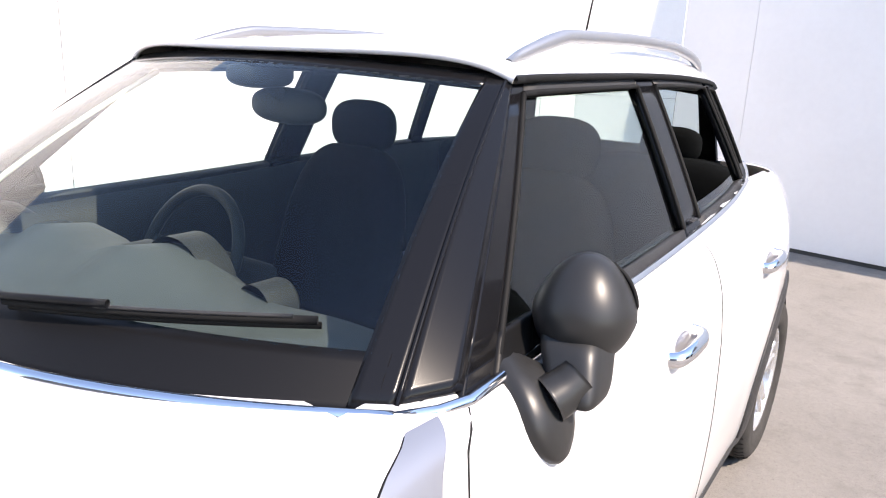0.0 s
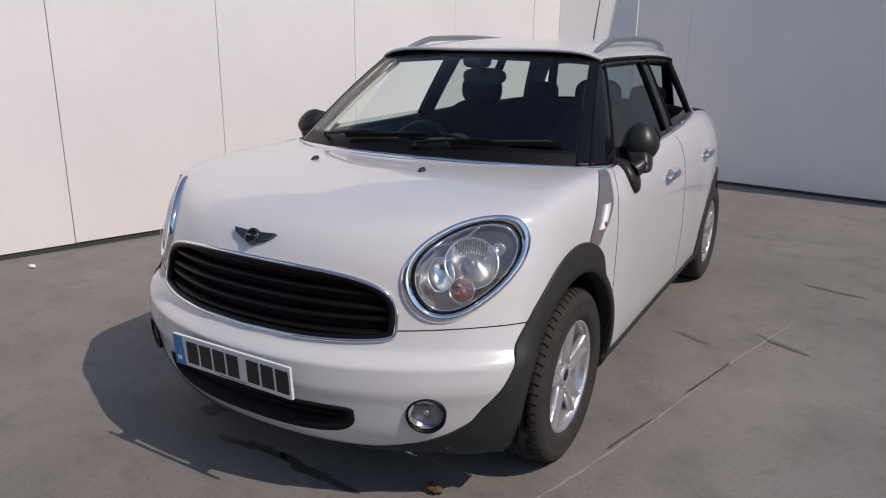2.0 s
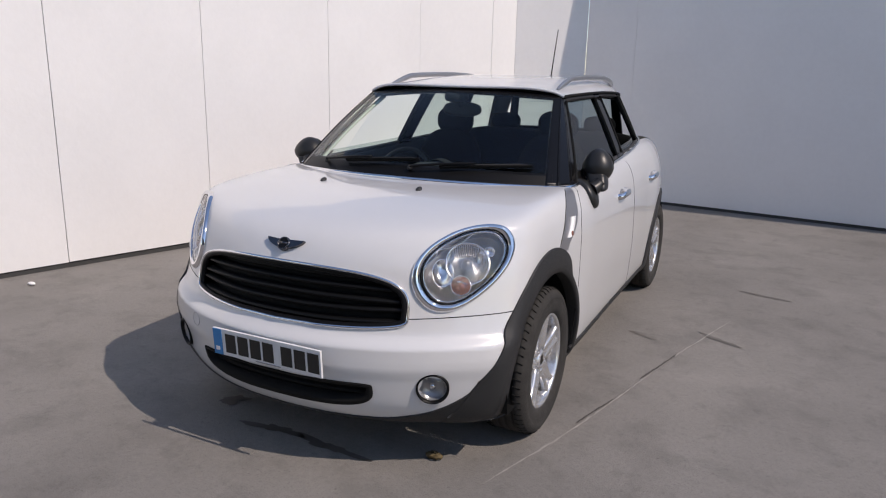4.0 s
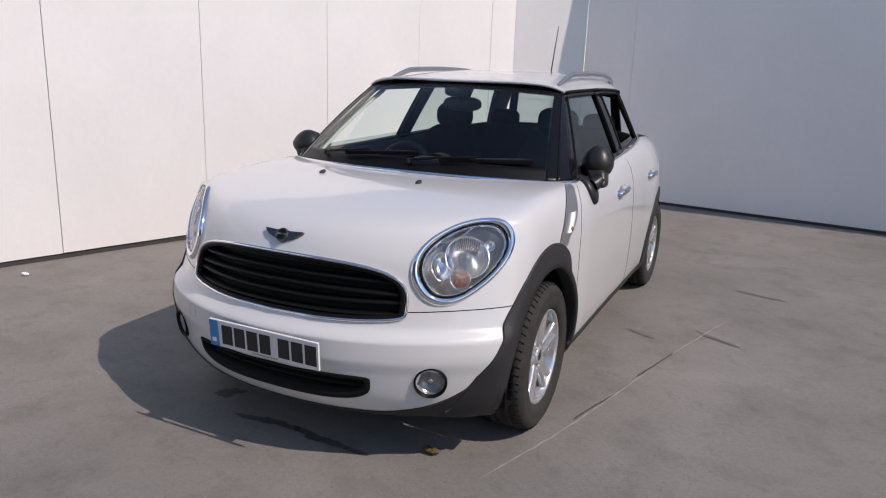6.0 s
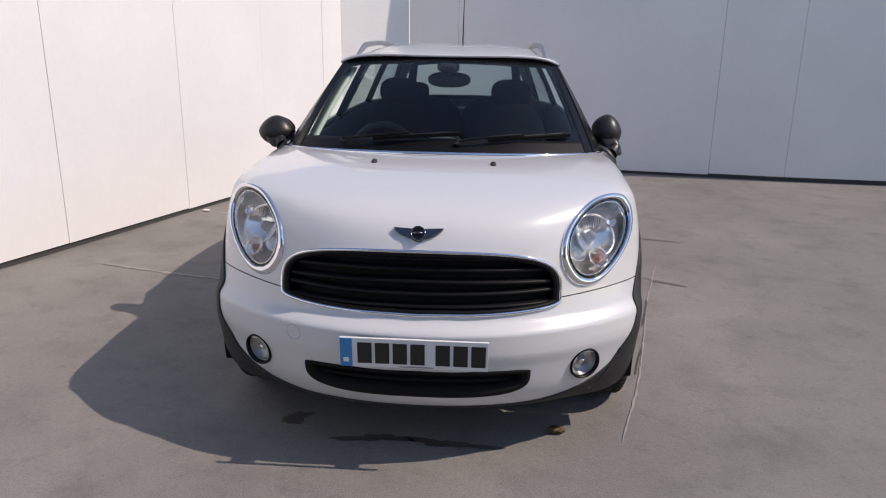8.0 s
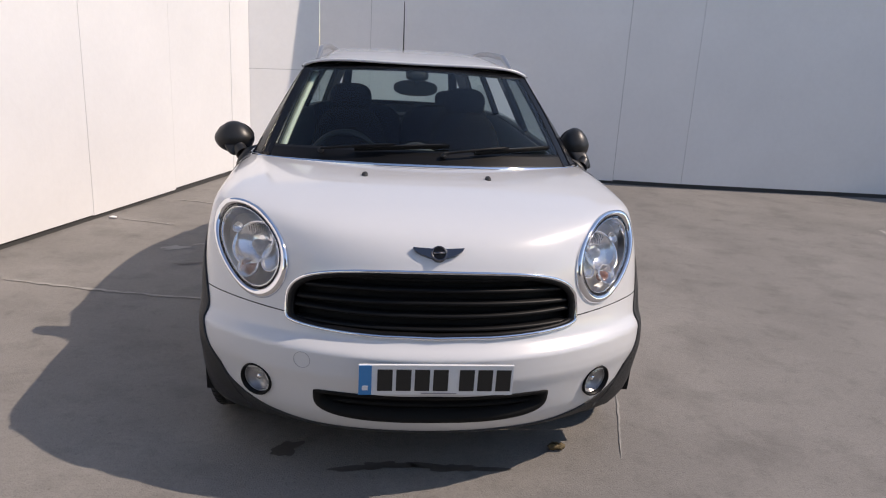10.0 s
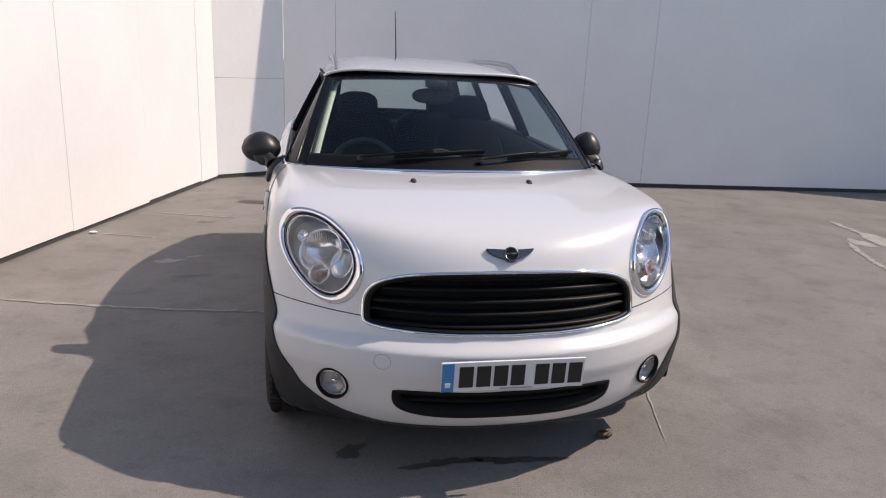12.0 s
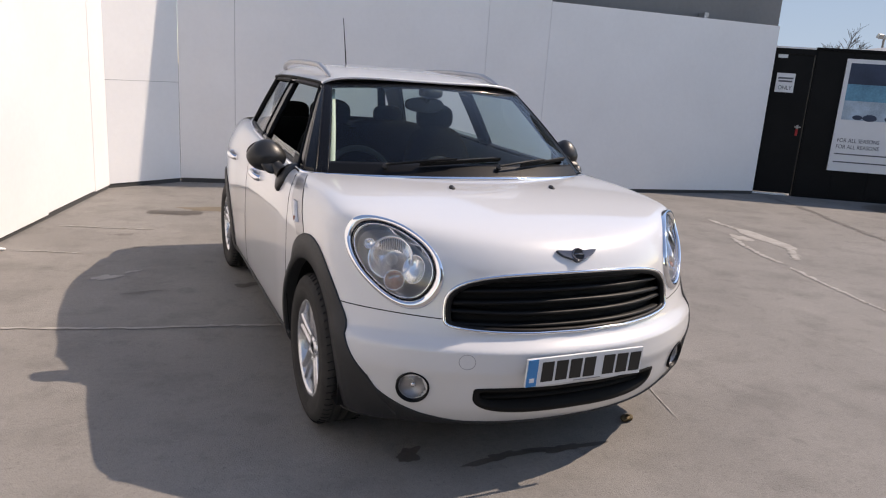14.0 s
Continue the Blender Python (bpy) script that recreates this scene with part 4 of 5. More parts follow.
# ---- door mirrors, handles, side indicators ----
for sx in (1, -1):
    mir = new("door_mirror")
    mir.parent = car
    mir["label"] = "rounded black door mirror"
    c = np.array((0.846, -0.545, 1.115)) if sx > 0 else np.array((-0.915, -0.567, 1.082))
    wide, tall = (0.078, 0.085) if sx > 0 else (0.098, 0.078)
    v, f = ball(c, (wide, 0.082, tall), 32, 0.95)
    up_ = np.clip((v[:, 2] - c[2]) / tall, 0, 1)
    v[:, 0] += (c[0] - v[:, 0]) * 0.28 * up_
    v[:, 1] += (c[1] + 0.01 - v[:, 1]) * 0.22 * up_
    back_ = v[:, 1] > c[1] + 0.035
    v[back_, 1] = c[1] + 0.035 + (v[back_, 1] - c[1] - 0.035) * 0.15
    cap = shell("mirror_cap", v, f, CAP, mir, "matt black mirror cap")
    aa = np.linspace(0, 2 * math.pi, 40, endpoint=False)
    seam_ = np.array([c + np.array((wide * 0.93 * math.cos(q), 0.026, tall * 0.92 * math.sin(q) * (1 if math.sin(q) < 0 else 0.95))) for q in aa])
    tube("cap_joint", seam_, 0.0035, SEAL, cap, closed=True, n=6)
    rows_ = ((wide - 0.014, 0.044), (wide - 0.018, 0.048), (wide - 0.022, 0.0465))
    vv = np.array([[c + np.array((r * math.cos(q), h, r * 0.82 * math.sin(q))) for q in aa] for r, h in rows_]).reshape(-1, 3)
    shell("mirror_rim", vv, grid_faces(3, 40, wrap=True), CLAD, mir)
    vv = np.array([[c + np.array((r * math.cos(q), h, r * 0.82 * math.sin(q))) for q in aa] for r, h in ((wide - 0.022, 0.0465), (0.001, 0.0455))]).reshape(-1, 3)
    shell("mirror_glass", vv, grid_faces(2, 40, wrap=True), MIRROR, mir, "mirror glass")
    # stalk: a squared neck under the cap, reaching in to a drop-shaped foot on the door
    fc = on_side([-0.668], [0.99], sx)[0]
    bot = np.array((sx * 0.888, -0.63, 1.012))
    v, f = ball((0, 0, 0), (1, 1, 1), 20, 0.5)
    low_ = np.clip(0.5 - v[:, 2] / 2, 0, 1)[:, None]
    mid_p = (c + np.array((0, -0.02, -0.035))) * (1 - low_) + bot * low_
    v = mid_p + v * np.concatenate([0.052 - 0.016 * low_, 0.058 - 0.016 * low_, 0 * low_ + 0.012], 1)
    shell("mirror_stalk", v, f, CAP, mir, "squared black mirror stalk")
    arm = smooth_line((bot + np.array((sx * -0.005, 0.0, 0.03)), bot * 0.5 + fc * 0.5 + np.array((0, 0, 0.022)), fc + np.array((sx * 0.004, 0, 0.02))), 12)
    v, f = tube_mesh(arm, 0.03, 14, taper=np.linspace(0.03, 0.036, 12))
    shell("mirror_arm", v, f, CAP, mir)
    ring_ = np.linspace(0, 2 * math.pi, 28, endpoint=False)
    foot = []
    for q_, lf in ((1.0, 0.0), (0.97, 0.010), (0.85, 0.018), (0.55, 0.024), (0.02, 0.026)):
        fy = fc[1] + 0.06 * q_ * np.cos(ring_) * np.where(np.sin(ring_) < 0, 1 - 0.3 * np.sin(ring_) ** 2, 1)
        fz = fc[2] - 0.004 + 0.068 * q_ * np.sin(ring_)
        foot.append(on_side(fy, fz, sx, lf))
    foot_ob = shell("mirror_foot", np.array(foot).reshape(-1, 3), [q[::-1] if sx > 0 else q for q in grid_faces(5, 28, wrap=True)], CAP, mir, "black drop-shaped mirror foot")
    v, f = ball(on_side([-0.662], [1.012], sx, 0.024)[0], (0.005, 0.006, 0.006), 8)
    shell("screw", v, f, RAIL, foot_ob)
    sheet("mirror_base", flank(sx, (-0.72, -0.32), (-0.60, -0.25), 0.0, 0.13, -0.006, 8), SATIN, mir, thick=0.02, flip=sx < 0)

    for yh, door in ((-0.06, "front_door"), (0.86, "rear_door")):
        zc = 0.912
        dp = on_side([yh], [zc], sx)[0]
        v, f = ball(dp + np.array((-sx * 0.004, 0, -0.005)), (0.008, 0.062, 0.03), 16)
        shell("handle_cup", v, f, SILVER, panels[door, sx])
        bar = smooth_line([dp + np.array((sx * a_, b_, c_)) for a_, b_, c_ in ((-0.004, -0.085, -0.01), (0.016, -0.075, -0.008), (0.03, -0.035, 0.0), (0.032, 0.03, 0.004), (0.02, 0.07, 0.006), (-0.004, 0.08, 0.006))], 24)
        v, f = tube_mesh(bar, 0.013, 12)
        v = np.asarray(v)
        mid_ = np.repeat(bar, 12, 0)
        v[:, 2] = mid_[:, 2] + (v[:, 2] - mid_[:, 2]) * 1.35
        shell("door_handle", v, f, CHROME, panels[door, sx], "chrome door handle")

    # side indicator in the silver panel
    zc = np.linspace(0.855, 0.935, 14)
    yc = (keys(zc, EDGE_BONNET) + keys(zc, EDGE_SCUTTLE)) / 2 + 0.015
    rows_ = []
    for off, lf in ((-0.022, 0.002), (-0.018, 0.011), (0.0, 0.014), (0.018, 0.011), (0.022, 0.002)):
        rows_.append(on_side(yc + off, zc, sx, lf))
    sheet("side_indicator", np.array(rows_), PLATE, panels["side_scuttle", sx], "pale side indicator lens", flip=sx < 0)
    v, f = ball(on_side([yc[2]], [zc[2]], sx, 0.012)[0], (0.006, 0.012, 0.012), 10)
    shell("indicator_bulb", v, f, AMBER, panels["side_scuttle", sx])

# ---- wipers ----
for s0, s1, v0, v1 in ((0.12, 0.86, 0.085, 0.17), (-0.62, 0.16, 0.085, 0.155)):
    wip = new("wiper")
    wip.parent = car
    wip["label"] = "black windscreen wiper"
    q = np.linspace(0, 1, 24)
    out = np.array((0, -0.6, 0.8))
    ln = screen(s0 + (s1 - s0) * q, v0 + (v1 - v0) * q)
    tube("arm", ln[:14] + out * (0.026 + 0.012 * np.sin(math.pi * q[:14, None])), 0.006, SATIN, wip)
    tube("blade", ln[6:] + out * 0.022, 0.006, SEAL, wip)
    tube("rubber", ln[6:] + out * 0.01, 0.005, SEAL, wip, n=6)
    v, f = ball(ln[0] + out * 0.014, (0.014, 0.014, 0.012), 10)
    shell("pivot_cap", v, f, CLAD, wip)
    tube("spoiler", ln[12:23] + out * 0.03, 0.003, CLAD, wip, n=6)

# ---- cabin ----
def block(name, lo, hi, material, parent, bevel=0.03, m=None, label=""):
    bm = bmesh.new()
    box(bm, lo, hi, m, bevel)
    return part(name, bm, material, parent, label, smooth=False)


block("cabin_floor", (-0.74, -1.0, 0.3), (0.74, 1.6, 0.34), TRIM, car, 0.005)
block("bulkhead", (-0.72, -0.98, 0.34), (0.72, -0.9, 0.9), TRIM, car, 0.01)
for sx in (1, -1):
    yv, zv = np.meshgrid(np.linspace(-0.82, 1.6, 20), np.linspace(0, 1, 8), indexing="ij")
    zc = 0.35 + (keys(yv, BELT) + 0.005 - 0.35) * zv
    xin = sx * (side_x(yv, 0 * yv + 1.07) - 0.05 + 0.03 * np.sin(zv * 6))
    sheet("door_card", np.stack([xin, yv, zc], -1), TRIM, car, thick=0.02, flip=sx > 0)
dash = new("dashboard")
dash.parent = car
dash["label"] = "dark rounded dashboard with central dial"
xs2 = np.linspace(-0.72, 0.72, 50)
rows_ = []
for yb, zb in ((-1.06, 0.985), (-0.92, 1.0), (-0.78, 1.005), (-0.66, 0.99), (-0.60, 0.95), (-0.58, 0.85), (-0.62, 0.7), (-0.75, 0.55)):
    hump = 0.05 * np.exp(-((xs2 + 0.37) / 0.16) ** 2) + 0.06 * np.exp(-(xs2 / 0.17) ** 2) + 0.02 * np.exp(-((xs2 - 0.42) / 0.2) ** 2)
    near = 1.0 if -0.85 < yb < -0.57 and zb > 0.9 else 0.2
    rows_.append(np.stack([xs2 * (0.98 if yb < -0.9 else 1.0), yb + 0.17 * (np.abs(xs2) / 0.72) ** 2 * (1 if yb < -0.9 else 0.5), zb + 1.5 * hump * near - 0.02 * (xs2 / 0.7) ** 2], 1))
sheet("dash_top", np.array(rows_), DASH, dash, flip=True)
for k in range(14):
    block("vent_slot", (-0.62 + 0.03 * k, -0.955, 1.0), (-0.605 + 0.03 * k, -0.91, 1.006), SEAL, dash, 0.001)
for cx, cy, cz, r in ((0.0, -0.62, 0.985, 0.105), (-0.22, -0.60, 0.99, 0.045), (0.22, -0.60, 0.99, 0.045), (-0.64, -0.58, 0.965, 0.045), (0.64, -0.58, 0.965, 0.045)):
    aa = np.linspace(0, 2 * math.pi, 32, endpoint=False)
    rw = ((1.08, -0.06), (1.08, 0.012), (1.0, 0.02), (0.92, 0.012), (0.9, 0.0), (0.01, 0.0))
    vv = np.array([[(cx + r * t * math.cos(q), cy + h, cz + r * t * math.sin(q)) for q in aa] for t, h in rw]).reshape(-1, 3)
    shell("dial_pod", vv, grid_faces(len(rw), 32, wrap=True), TRIM, dash)
steer = new("steering_wheel")
steer.parent = car
sm = Matrix.Translation((-0.37, -0.38, 0.93)) @ Matrix.Rotation(radians(66), 4, "X")
aa = np.linspace(0, 2 * math.pi, 48, endpoint=False)
tube("rim", np.array([sm @ Vector((0.185 * math.cos(q), 0.185 * math.sin(q), 0)) for q in aa]), 0.017, TRIM, steer, closed=True)
v, f = ball((0, 0, -0.01), (0.075, 0.07, 0.03), 14)
shell("boss", np.array([sm @ Vector(q) for q in v]), f, TRIM, steer)
for q in (0.1, math.pi - 0.1, -1.57):
    tube("spoke", np.array([sm @ Vector((r * math.cos(q), r * math.sin(q), -0.008)) for r in (0.05, 0.18)]), 0.016, TRIM, steer)
tube("column", np.array([sm @ Vector((0, 0, -0.02)), sm @ Vector((0, 0.0, -0.3))]), 0.04, TRIM, steer)


def seat(x, y, wide, head=True):
    st = new("seat")
    st.parent = car
    st["label"] = "black cloth seat with headrest"
    v, f = ball((x, y - 0.2, 0.55), (wide, 0.27, 0.11), 18, 0.6)
    shell("cushion", v, f, CLOTH, st)
    v, f = ball((0, 0, 0), (wide, 0.085, 0.34), 20, 0.55)
    v[:, 0] *= 1 - 0.22 * np.clip(v[:, 2] / 0.34, 0, 1)
    m = Matrix.Translation((x, y + 0.08, 0.86)) @ Matrix.Rotation(radians(-16), 4, "X")
    shell("backrest", np.array([m @ Vector(q) for q in v]), f, CLOTH, st)
    if head:
        v, f = ball((x, y + 0.195, 1.25), (0.13, 0.055, 0.088), 18, 0.75)
        shell("headrest", v, f, CLOTH, st)
        for dx in (-0.055, 0.055):
            tube("headrest_post", np.array(((x + dx, y + 0.17, 1.12), (x + dx, y + 0.19, 1.24))), 0.0065, CHROME, st, "chrome post")


for sx in (1, -1):
    seat(sx * 0.36, 0.12, 0.25)
for x_, w_ in ((-0.36, 0.22), (0.36, 0.22)):
    st = new("rear_seat")
    st.parent = car
    v, f = ball((x_, 0.92, 0.55), (0.33, 0.26, 0.12), 16, 0.6)
    shell("cushion", v, f, CLOTH, st)
    v, f = ball((x_, 1.24, 0.86), (0.366, 0.09, 0.30), 16, 0.5)
    shell("backrest", v, f, CLOTH, st)
    v, f = ball((x_ * 1.05, 1.30, 1.2), (0.12, 0.045, 0.07), 16, 0.7)
    shell("headrest", v, f, CLOTH, st)
block("parcel_shelf", (-0.52, 1.36, 1.04), (0.52, 1.66, 1.065), TRIM, car, 0.01)
rvm = new("rear_view_mirror")
rvm.parent = car
v, f = ball((0.0, -0.36, 1.355), (0.118, 0.028, 0.042), 18, 0.8)
shell("housing", v, f, TRIM, rvm)
tube("stem", np.array(((0, -0.37, 1.37), (0, -0.44, 1.42), (0, -0.47, 1.44))), 0.016, TRIM, rvm)
v, f = ball((0, -0.44, 1.425), (0.06, 0.07, 0.03), 12, 0.7)
shell("sensor_cover", v, f, TRIM, rvm)
for sx in (1, -1):
    block("sun_visor", (sx * 0.36 - 0.16, -0.36, 1.435), (sx * 0.36 + 0.16, -0.2, 1.45), LINER, car, 0.006)

# the car leans slightly towards its passenger side
car.rotation_euler = (0, radians(0.1), 0)

# ---- beyond the yard: dark building, black fence with door and poster, distance ----
DARKWALL = mat("dark_grey_cladding", (0.17, 0.168, 0.168), 0.6, vary=0.12, scale=1.2, bump=0.1, bump_scale=20)
BLACKWALL = mat("black_painted_boards", (0.006, 0.006, 0.006), 0.6, spec=0.15, vary=0.3, scale=2.0, bump=0.1, bump_scale=30)
SIGNWHITE = mat("white_sign", (0.7, 0.7, 0.7), 0.5, vary=0.03, scale=6)
SIGNINK = mat("grey_print", (0.10, 0.10, 0.11), 0.6)
RED = mat("red_plastic", (0.35, 0.02, 0.02), 0.4)
POSTSKY = mat("poster_sky", (0.10, 0.26, 0.36), 0.35, vary=0.45, scale=2.2)
POSTDARK = mat("poster_dusk", (0.035, 0.05, 0.085), 0.35, vary=0.3, scale=3)
POSTSNOW = mat("poster_snow", (0.36, 0.45, 0.52), 0.35, vary=0.35, scale=4)
ROOFGREY = mat("pale_sheet_roof", (0.33, 0.33, 0.33), 0.6, vary=0.1, scale=0.5)
BARK = mat("bark", (0.06, 0.05, 0.04), 0.9, vary=0.3, scale=12)
STEEL = mat("galvanised_steel", (0.4, 0.4, 0.4), 0.45, 0.7)

d_ = Vector((W4[0] - W3[0], W4[1] - W3[1], 0))
turn = math.atan2(d_.y, d_.x)
bm = bmesh.new()
box(bm, (0.0, 0.30, 0), (4.15, 6.0, 5.2))
building = tagged(mesh_object("dark_building", bm, DARKWALL), "dark grey clad building behind the white wall", "building")
building.matrix_world = Matrix.Translation((*W3, 0)) @ Matrix.Rotation(turn, 4, "Z")
bm = bmesh.new()
box(bm, (2.62, 0.16, 2.66), (2.70, 0.30, 2.72), bevel=0.01)
box(bm, (2.60, 0.14, 2.60), (2.66, 0.2, 2.66), bevel=0.01)
part("wall_lamp", bm, STEEL, building)

G0, G_TURN = (7.75, 4.38), radians(-33)
fence_m = Matrix.Translation((*G0, 0)) @ Matrix.Rotation(G_TURN, 4, "Z") @ Matrix.Diagonal((0.90, 1, 1.05, 1))


def fenced(name, lo, hi, material, parent=None, bevel=0.0, label=""):
    bm = bmesh.new()
    box(bm, lo, hi, None, bevel)
    ob = mesh_object(name, bm, material, parent, label)
    if parent is None:
        ob.matrix_world = fence_m
    return ob


fence = tagged(fenced("black_fence", (0.82, 0.0, 0.0), (7.0, 0.1, 2.2), BLACKWALL), "black painted board fence with a poster", "fence")
for k in range(10):
    fenced("board", (0.84 + 0.6 * k, -0.012, 0.05), (1.43 + 0.6 * k, 0.0, 2.19), BLACKWALL, fence, 0.003)
fenced("cap", (0.82, -0.03, 2.2), (7.0, 0.13, 2.235), BLACKWALL, fence, 0.004)
gate = tagged(fenced("door_1", (0.04, 0.0, 0.04), (0.80, 0.06, 2.12), BLACKWALL, bevel=0.004), "black painted side door with white sign", "door", kind="structure")
fenced("door_frame", (-0.04, -0.02, 2.12), (0.82, 0.09, 2.2), BLACKWALL, gate, 0.004)
fenced("door_frame", (-0.04, -0.02, 0.0), (0.035, 0.09, 2.12), BLACKWALL, gate, 0.004)
fenced("header_strip", (0.02, -0.03, 2.2), (0.80, 0.08, 2.225), SIGNWHITE, gate)
fenced("threshold", (0.12, -0.03, 0.005), (0.72, 0.02, 0.03), SIGNWHITE, gate, 0.003)
fenced("lock_plate", (0.695, -0.012, 0.93), (0.735, 0.0, 1.04), RED, gate, 0.003, "red lock plate")
fenced("lever", (0.66, -0.05, 1.05), (0.76, -0.03, 1.07), STEEL, gate, 0.004)
fenced("lever_stem", (0.70, -0.035, 1.03), (0.725, 0.0, 1.09), STEEL, gate, 0.004)
fenced("label_plate", (0.20, -0.008, 2.06), (0.36, 0.0, 2.11), SIGNWHITE, gate, 0.002)
sign = tagged(fenced("door_sign", (0.23, -0.010, 1.56), (0.54, -0.001, 1.84), SIGNWHITE, bevel=0.002), "white notice on the black door", "sign")
for z0, x0, x1 in ((1.755, 0.26, 0.51), (1.71, 0.27, 0.50)):
    fenced("text_bar", (x0, -0.013, z0), (x1, -0.010, z0 + 0.025), SIGNINK, sign)


def writing(text, x, z, size, material, parent, y=-0.013):
    cu = bpy.data.curves.new("lettering", "FONT")
    cu.body, cu.size, cu.extrude = text, size, 0.001
    tmp = new("lettering", cu)
    me = bpy.data.meshes.new_from_object(tmp.evaluated_get(bpy.context.evaluated_depsgraph_get()))
    bpy.data.objects.remove(tmp)
    me.transform(Matrix.Translation((x, y, z)) @ Matrix.Rotation(radians(90), 4, "X"))
    me.materials.append(material)
    ob = new("lettering", me)
    ob.parent = parent
    return ob


writing("ONLY", 0.275, 1.60, 0.085, SIGNINK, sign)
poster = tagged(fenced("poster", (1.33, -0.035, 0.45), (2.75, -0.012, 2.10), SIGNWHITE, bevel=0.004), "framed winter poster with grey lettering", "poster")
fenced("picture_dusk", (1.40, -0.038, 1.70), (2.70, -0.035, 2.04), POSTDARK, poster)
fenced("picture_sky", (1.40, -0.0385, 1.45), (2.70, -0.035, 1.74), POSTSKY, poster)
fenced("picture_snow", (1.40, -0.039, 1.22), (2.70, -0.035, 1.50), POSTSNOW, poster)
bm = bmesh.new()
for cx, w, h in ((1.66, 0.14, 0.07), (1.86, 0.2, 0.10), (2.25, 0.25, 0.11)):
    bmesh.ops.create_uvsphere(bm, u_segments=16, v_segments=8, radius=1, matrix=Matrix.Translation((cx, -0.039, 1.26)) @ Matrix.Diagonal((w / 2 * 1.2, 0.002, h / 2, 1)))
part("dark_shapes", bm, POSTDARK, poster)
writing("FOR ALL SEASONS", 1.40, 0.885, 0.085, SIGNINK, poster, -0.037)
writing("FOR ALL REASONS", 1.40, 0.79, 0.085, SIGNINK, poster, -0.037)
for z0, w in ((0.70, 1.1), (0.58, 0.9)):
    fenced("text_bar", (1.40, -0.038, z0), (1.40 + w, -0.035, z0 + 0.018), SIGNINK, poster)

# far shed roof, bare tree and floodlight mast over the fence
bm = bmesh.new()
ends_ = []
for px, py, ridge in ((24.2, 28.0, 2.72), (39.4, 8.2, 6.0)):
    ends_.append([(px - 1.6, py - 1.2, 0), (px - 1.6, py - 1.2, ridge - 0.7), (px, py, ridge), (px + 8, py + 6, ridge - 0.7), (px + 8, py + 6, 0)])
rv = [bm.verts.new(c) for c in (ends_[0][0], ends_[1][0], ends_[0][1], ends_[1][1], ends_[0][3], ends_[1][3], ends_[0][4], ends_[1][4], ends_[0][2], ends_[1][2])]
for f in ((0, 1, 3, 2), (2, 3, 9, 8), (8, 9, 5, 4), (6, 4, 5, 7), (1, 7, 5, 9, 3), (0, 2, 8, 4, 6)):
    bm.faces.new([rv[k] for k in f])
bmesh.ops.recalc_face_normals(bm, faces=bm.faces)
tagged(mesh_object("shed", bm, ROOFGREY), "far pale low-pitched sheet metal shed", "shed")


def bare_tree(x, y, h, seed):
    t = tagged(new("tree"), "far bare grey-brown winter tree", "tree")
    t.location = (x, y, 0)
    rnd = random.Random(seed)
    v, f = tube_mesh(np.array(((0, 0, 0), (0.1, 0, h * 0.3), (0, 0.1, h * 0.6))), 0.3, 8, taper=(0.35, 0.25, 0.16))
    shell("trunk", v, f, BARK, t)
    twigs = []

    def grow(p, d, ln, r, depth):
        q = p + d * ln
        twigs.append(tube_mesh(np.array((p, (p + q) / 2 + 0.05 * ln * np.array((rnd.uniform(-1, 1), rnd.uniform(-1, 1), 0))  , q)), r, 4, taper=(r, r * 0.8, r * 0.6)))
        if depth:
            for _ in range(4):
                e = d + np.array((rnd.uniform(-0.8, 0.8), rnd.uniform(-0.8, 0.8), rnd.uniform(-0.2, 0.5)))
                grow(p + d * ln * rnd.uniform(0.5, 1.0), e / np.linalg.norm(e), ln * rnd.uniform(0.55, 0.8), r * 0.6, depth - 1)

    for _ in range(7):
        e = np.array((rnd.uniform(-0.8, 0.8), rnd.uniform(-0.8, 0.8), 1.0))
        grow(np.array((0, 0, h * rnd.uniform(0.35, 0.6))), e / np.linalg.norm(e), h * 0.2, 0.05, 3)
    joined("crown", twigs, BARK, t)


bare_tree(45.9, 32.6, 6.9, 3)
mast = tagged(new("floodlight_mast"), "far steel floodlight mast with two lamps", "street lamp")
mast.location = (47.4, 30.6, 0)
v, f = tube_mesh(np.array(((0, 0, 0), (0, 0, 4.0), (0, 0, 6.2))), 0.07, 8)
shell("pole", v, f, STEEL, mast)
for k in (-1, 1):
    bm = bmesh.new()
    box(bm, (-0.25, -0.12, -0.15), (0.25, 0.12, 0.15), Matrix.Translation((k * 0.42, 0, 6.3)) @ Matrix.Rotation(radians(25), 4, "X"), 0.03)
    part("lamp_head", bm, STEEL, mast)
bm = bmesh.new()
box(bm, (-0.5, -0.04, 6.12), (0.5, 0.04, 6.2), None, 0.01)
part("crossbar", bm, STEEL, mast)
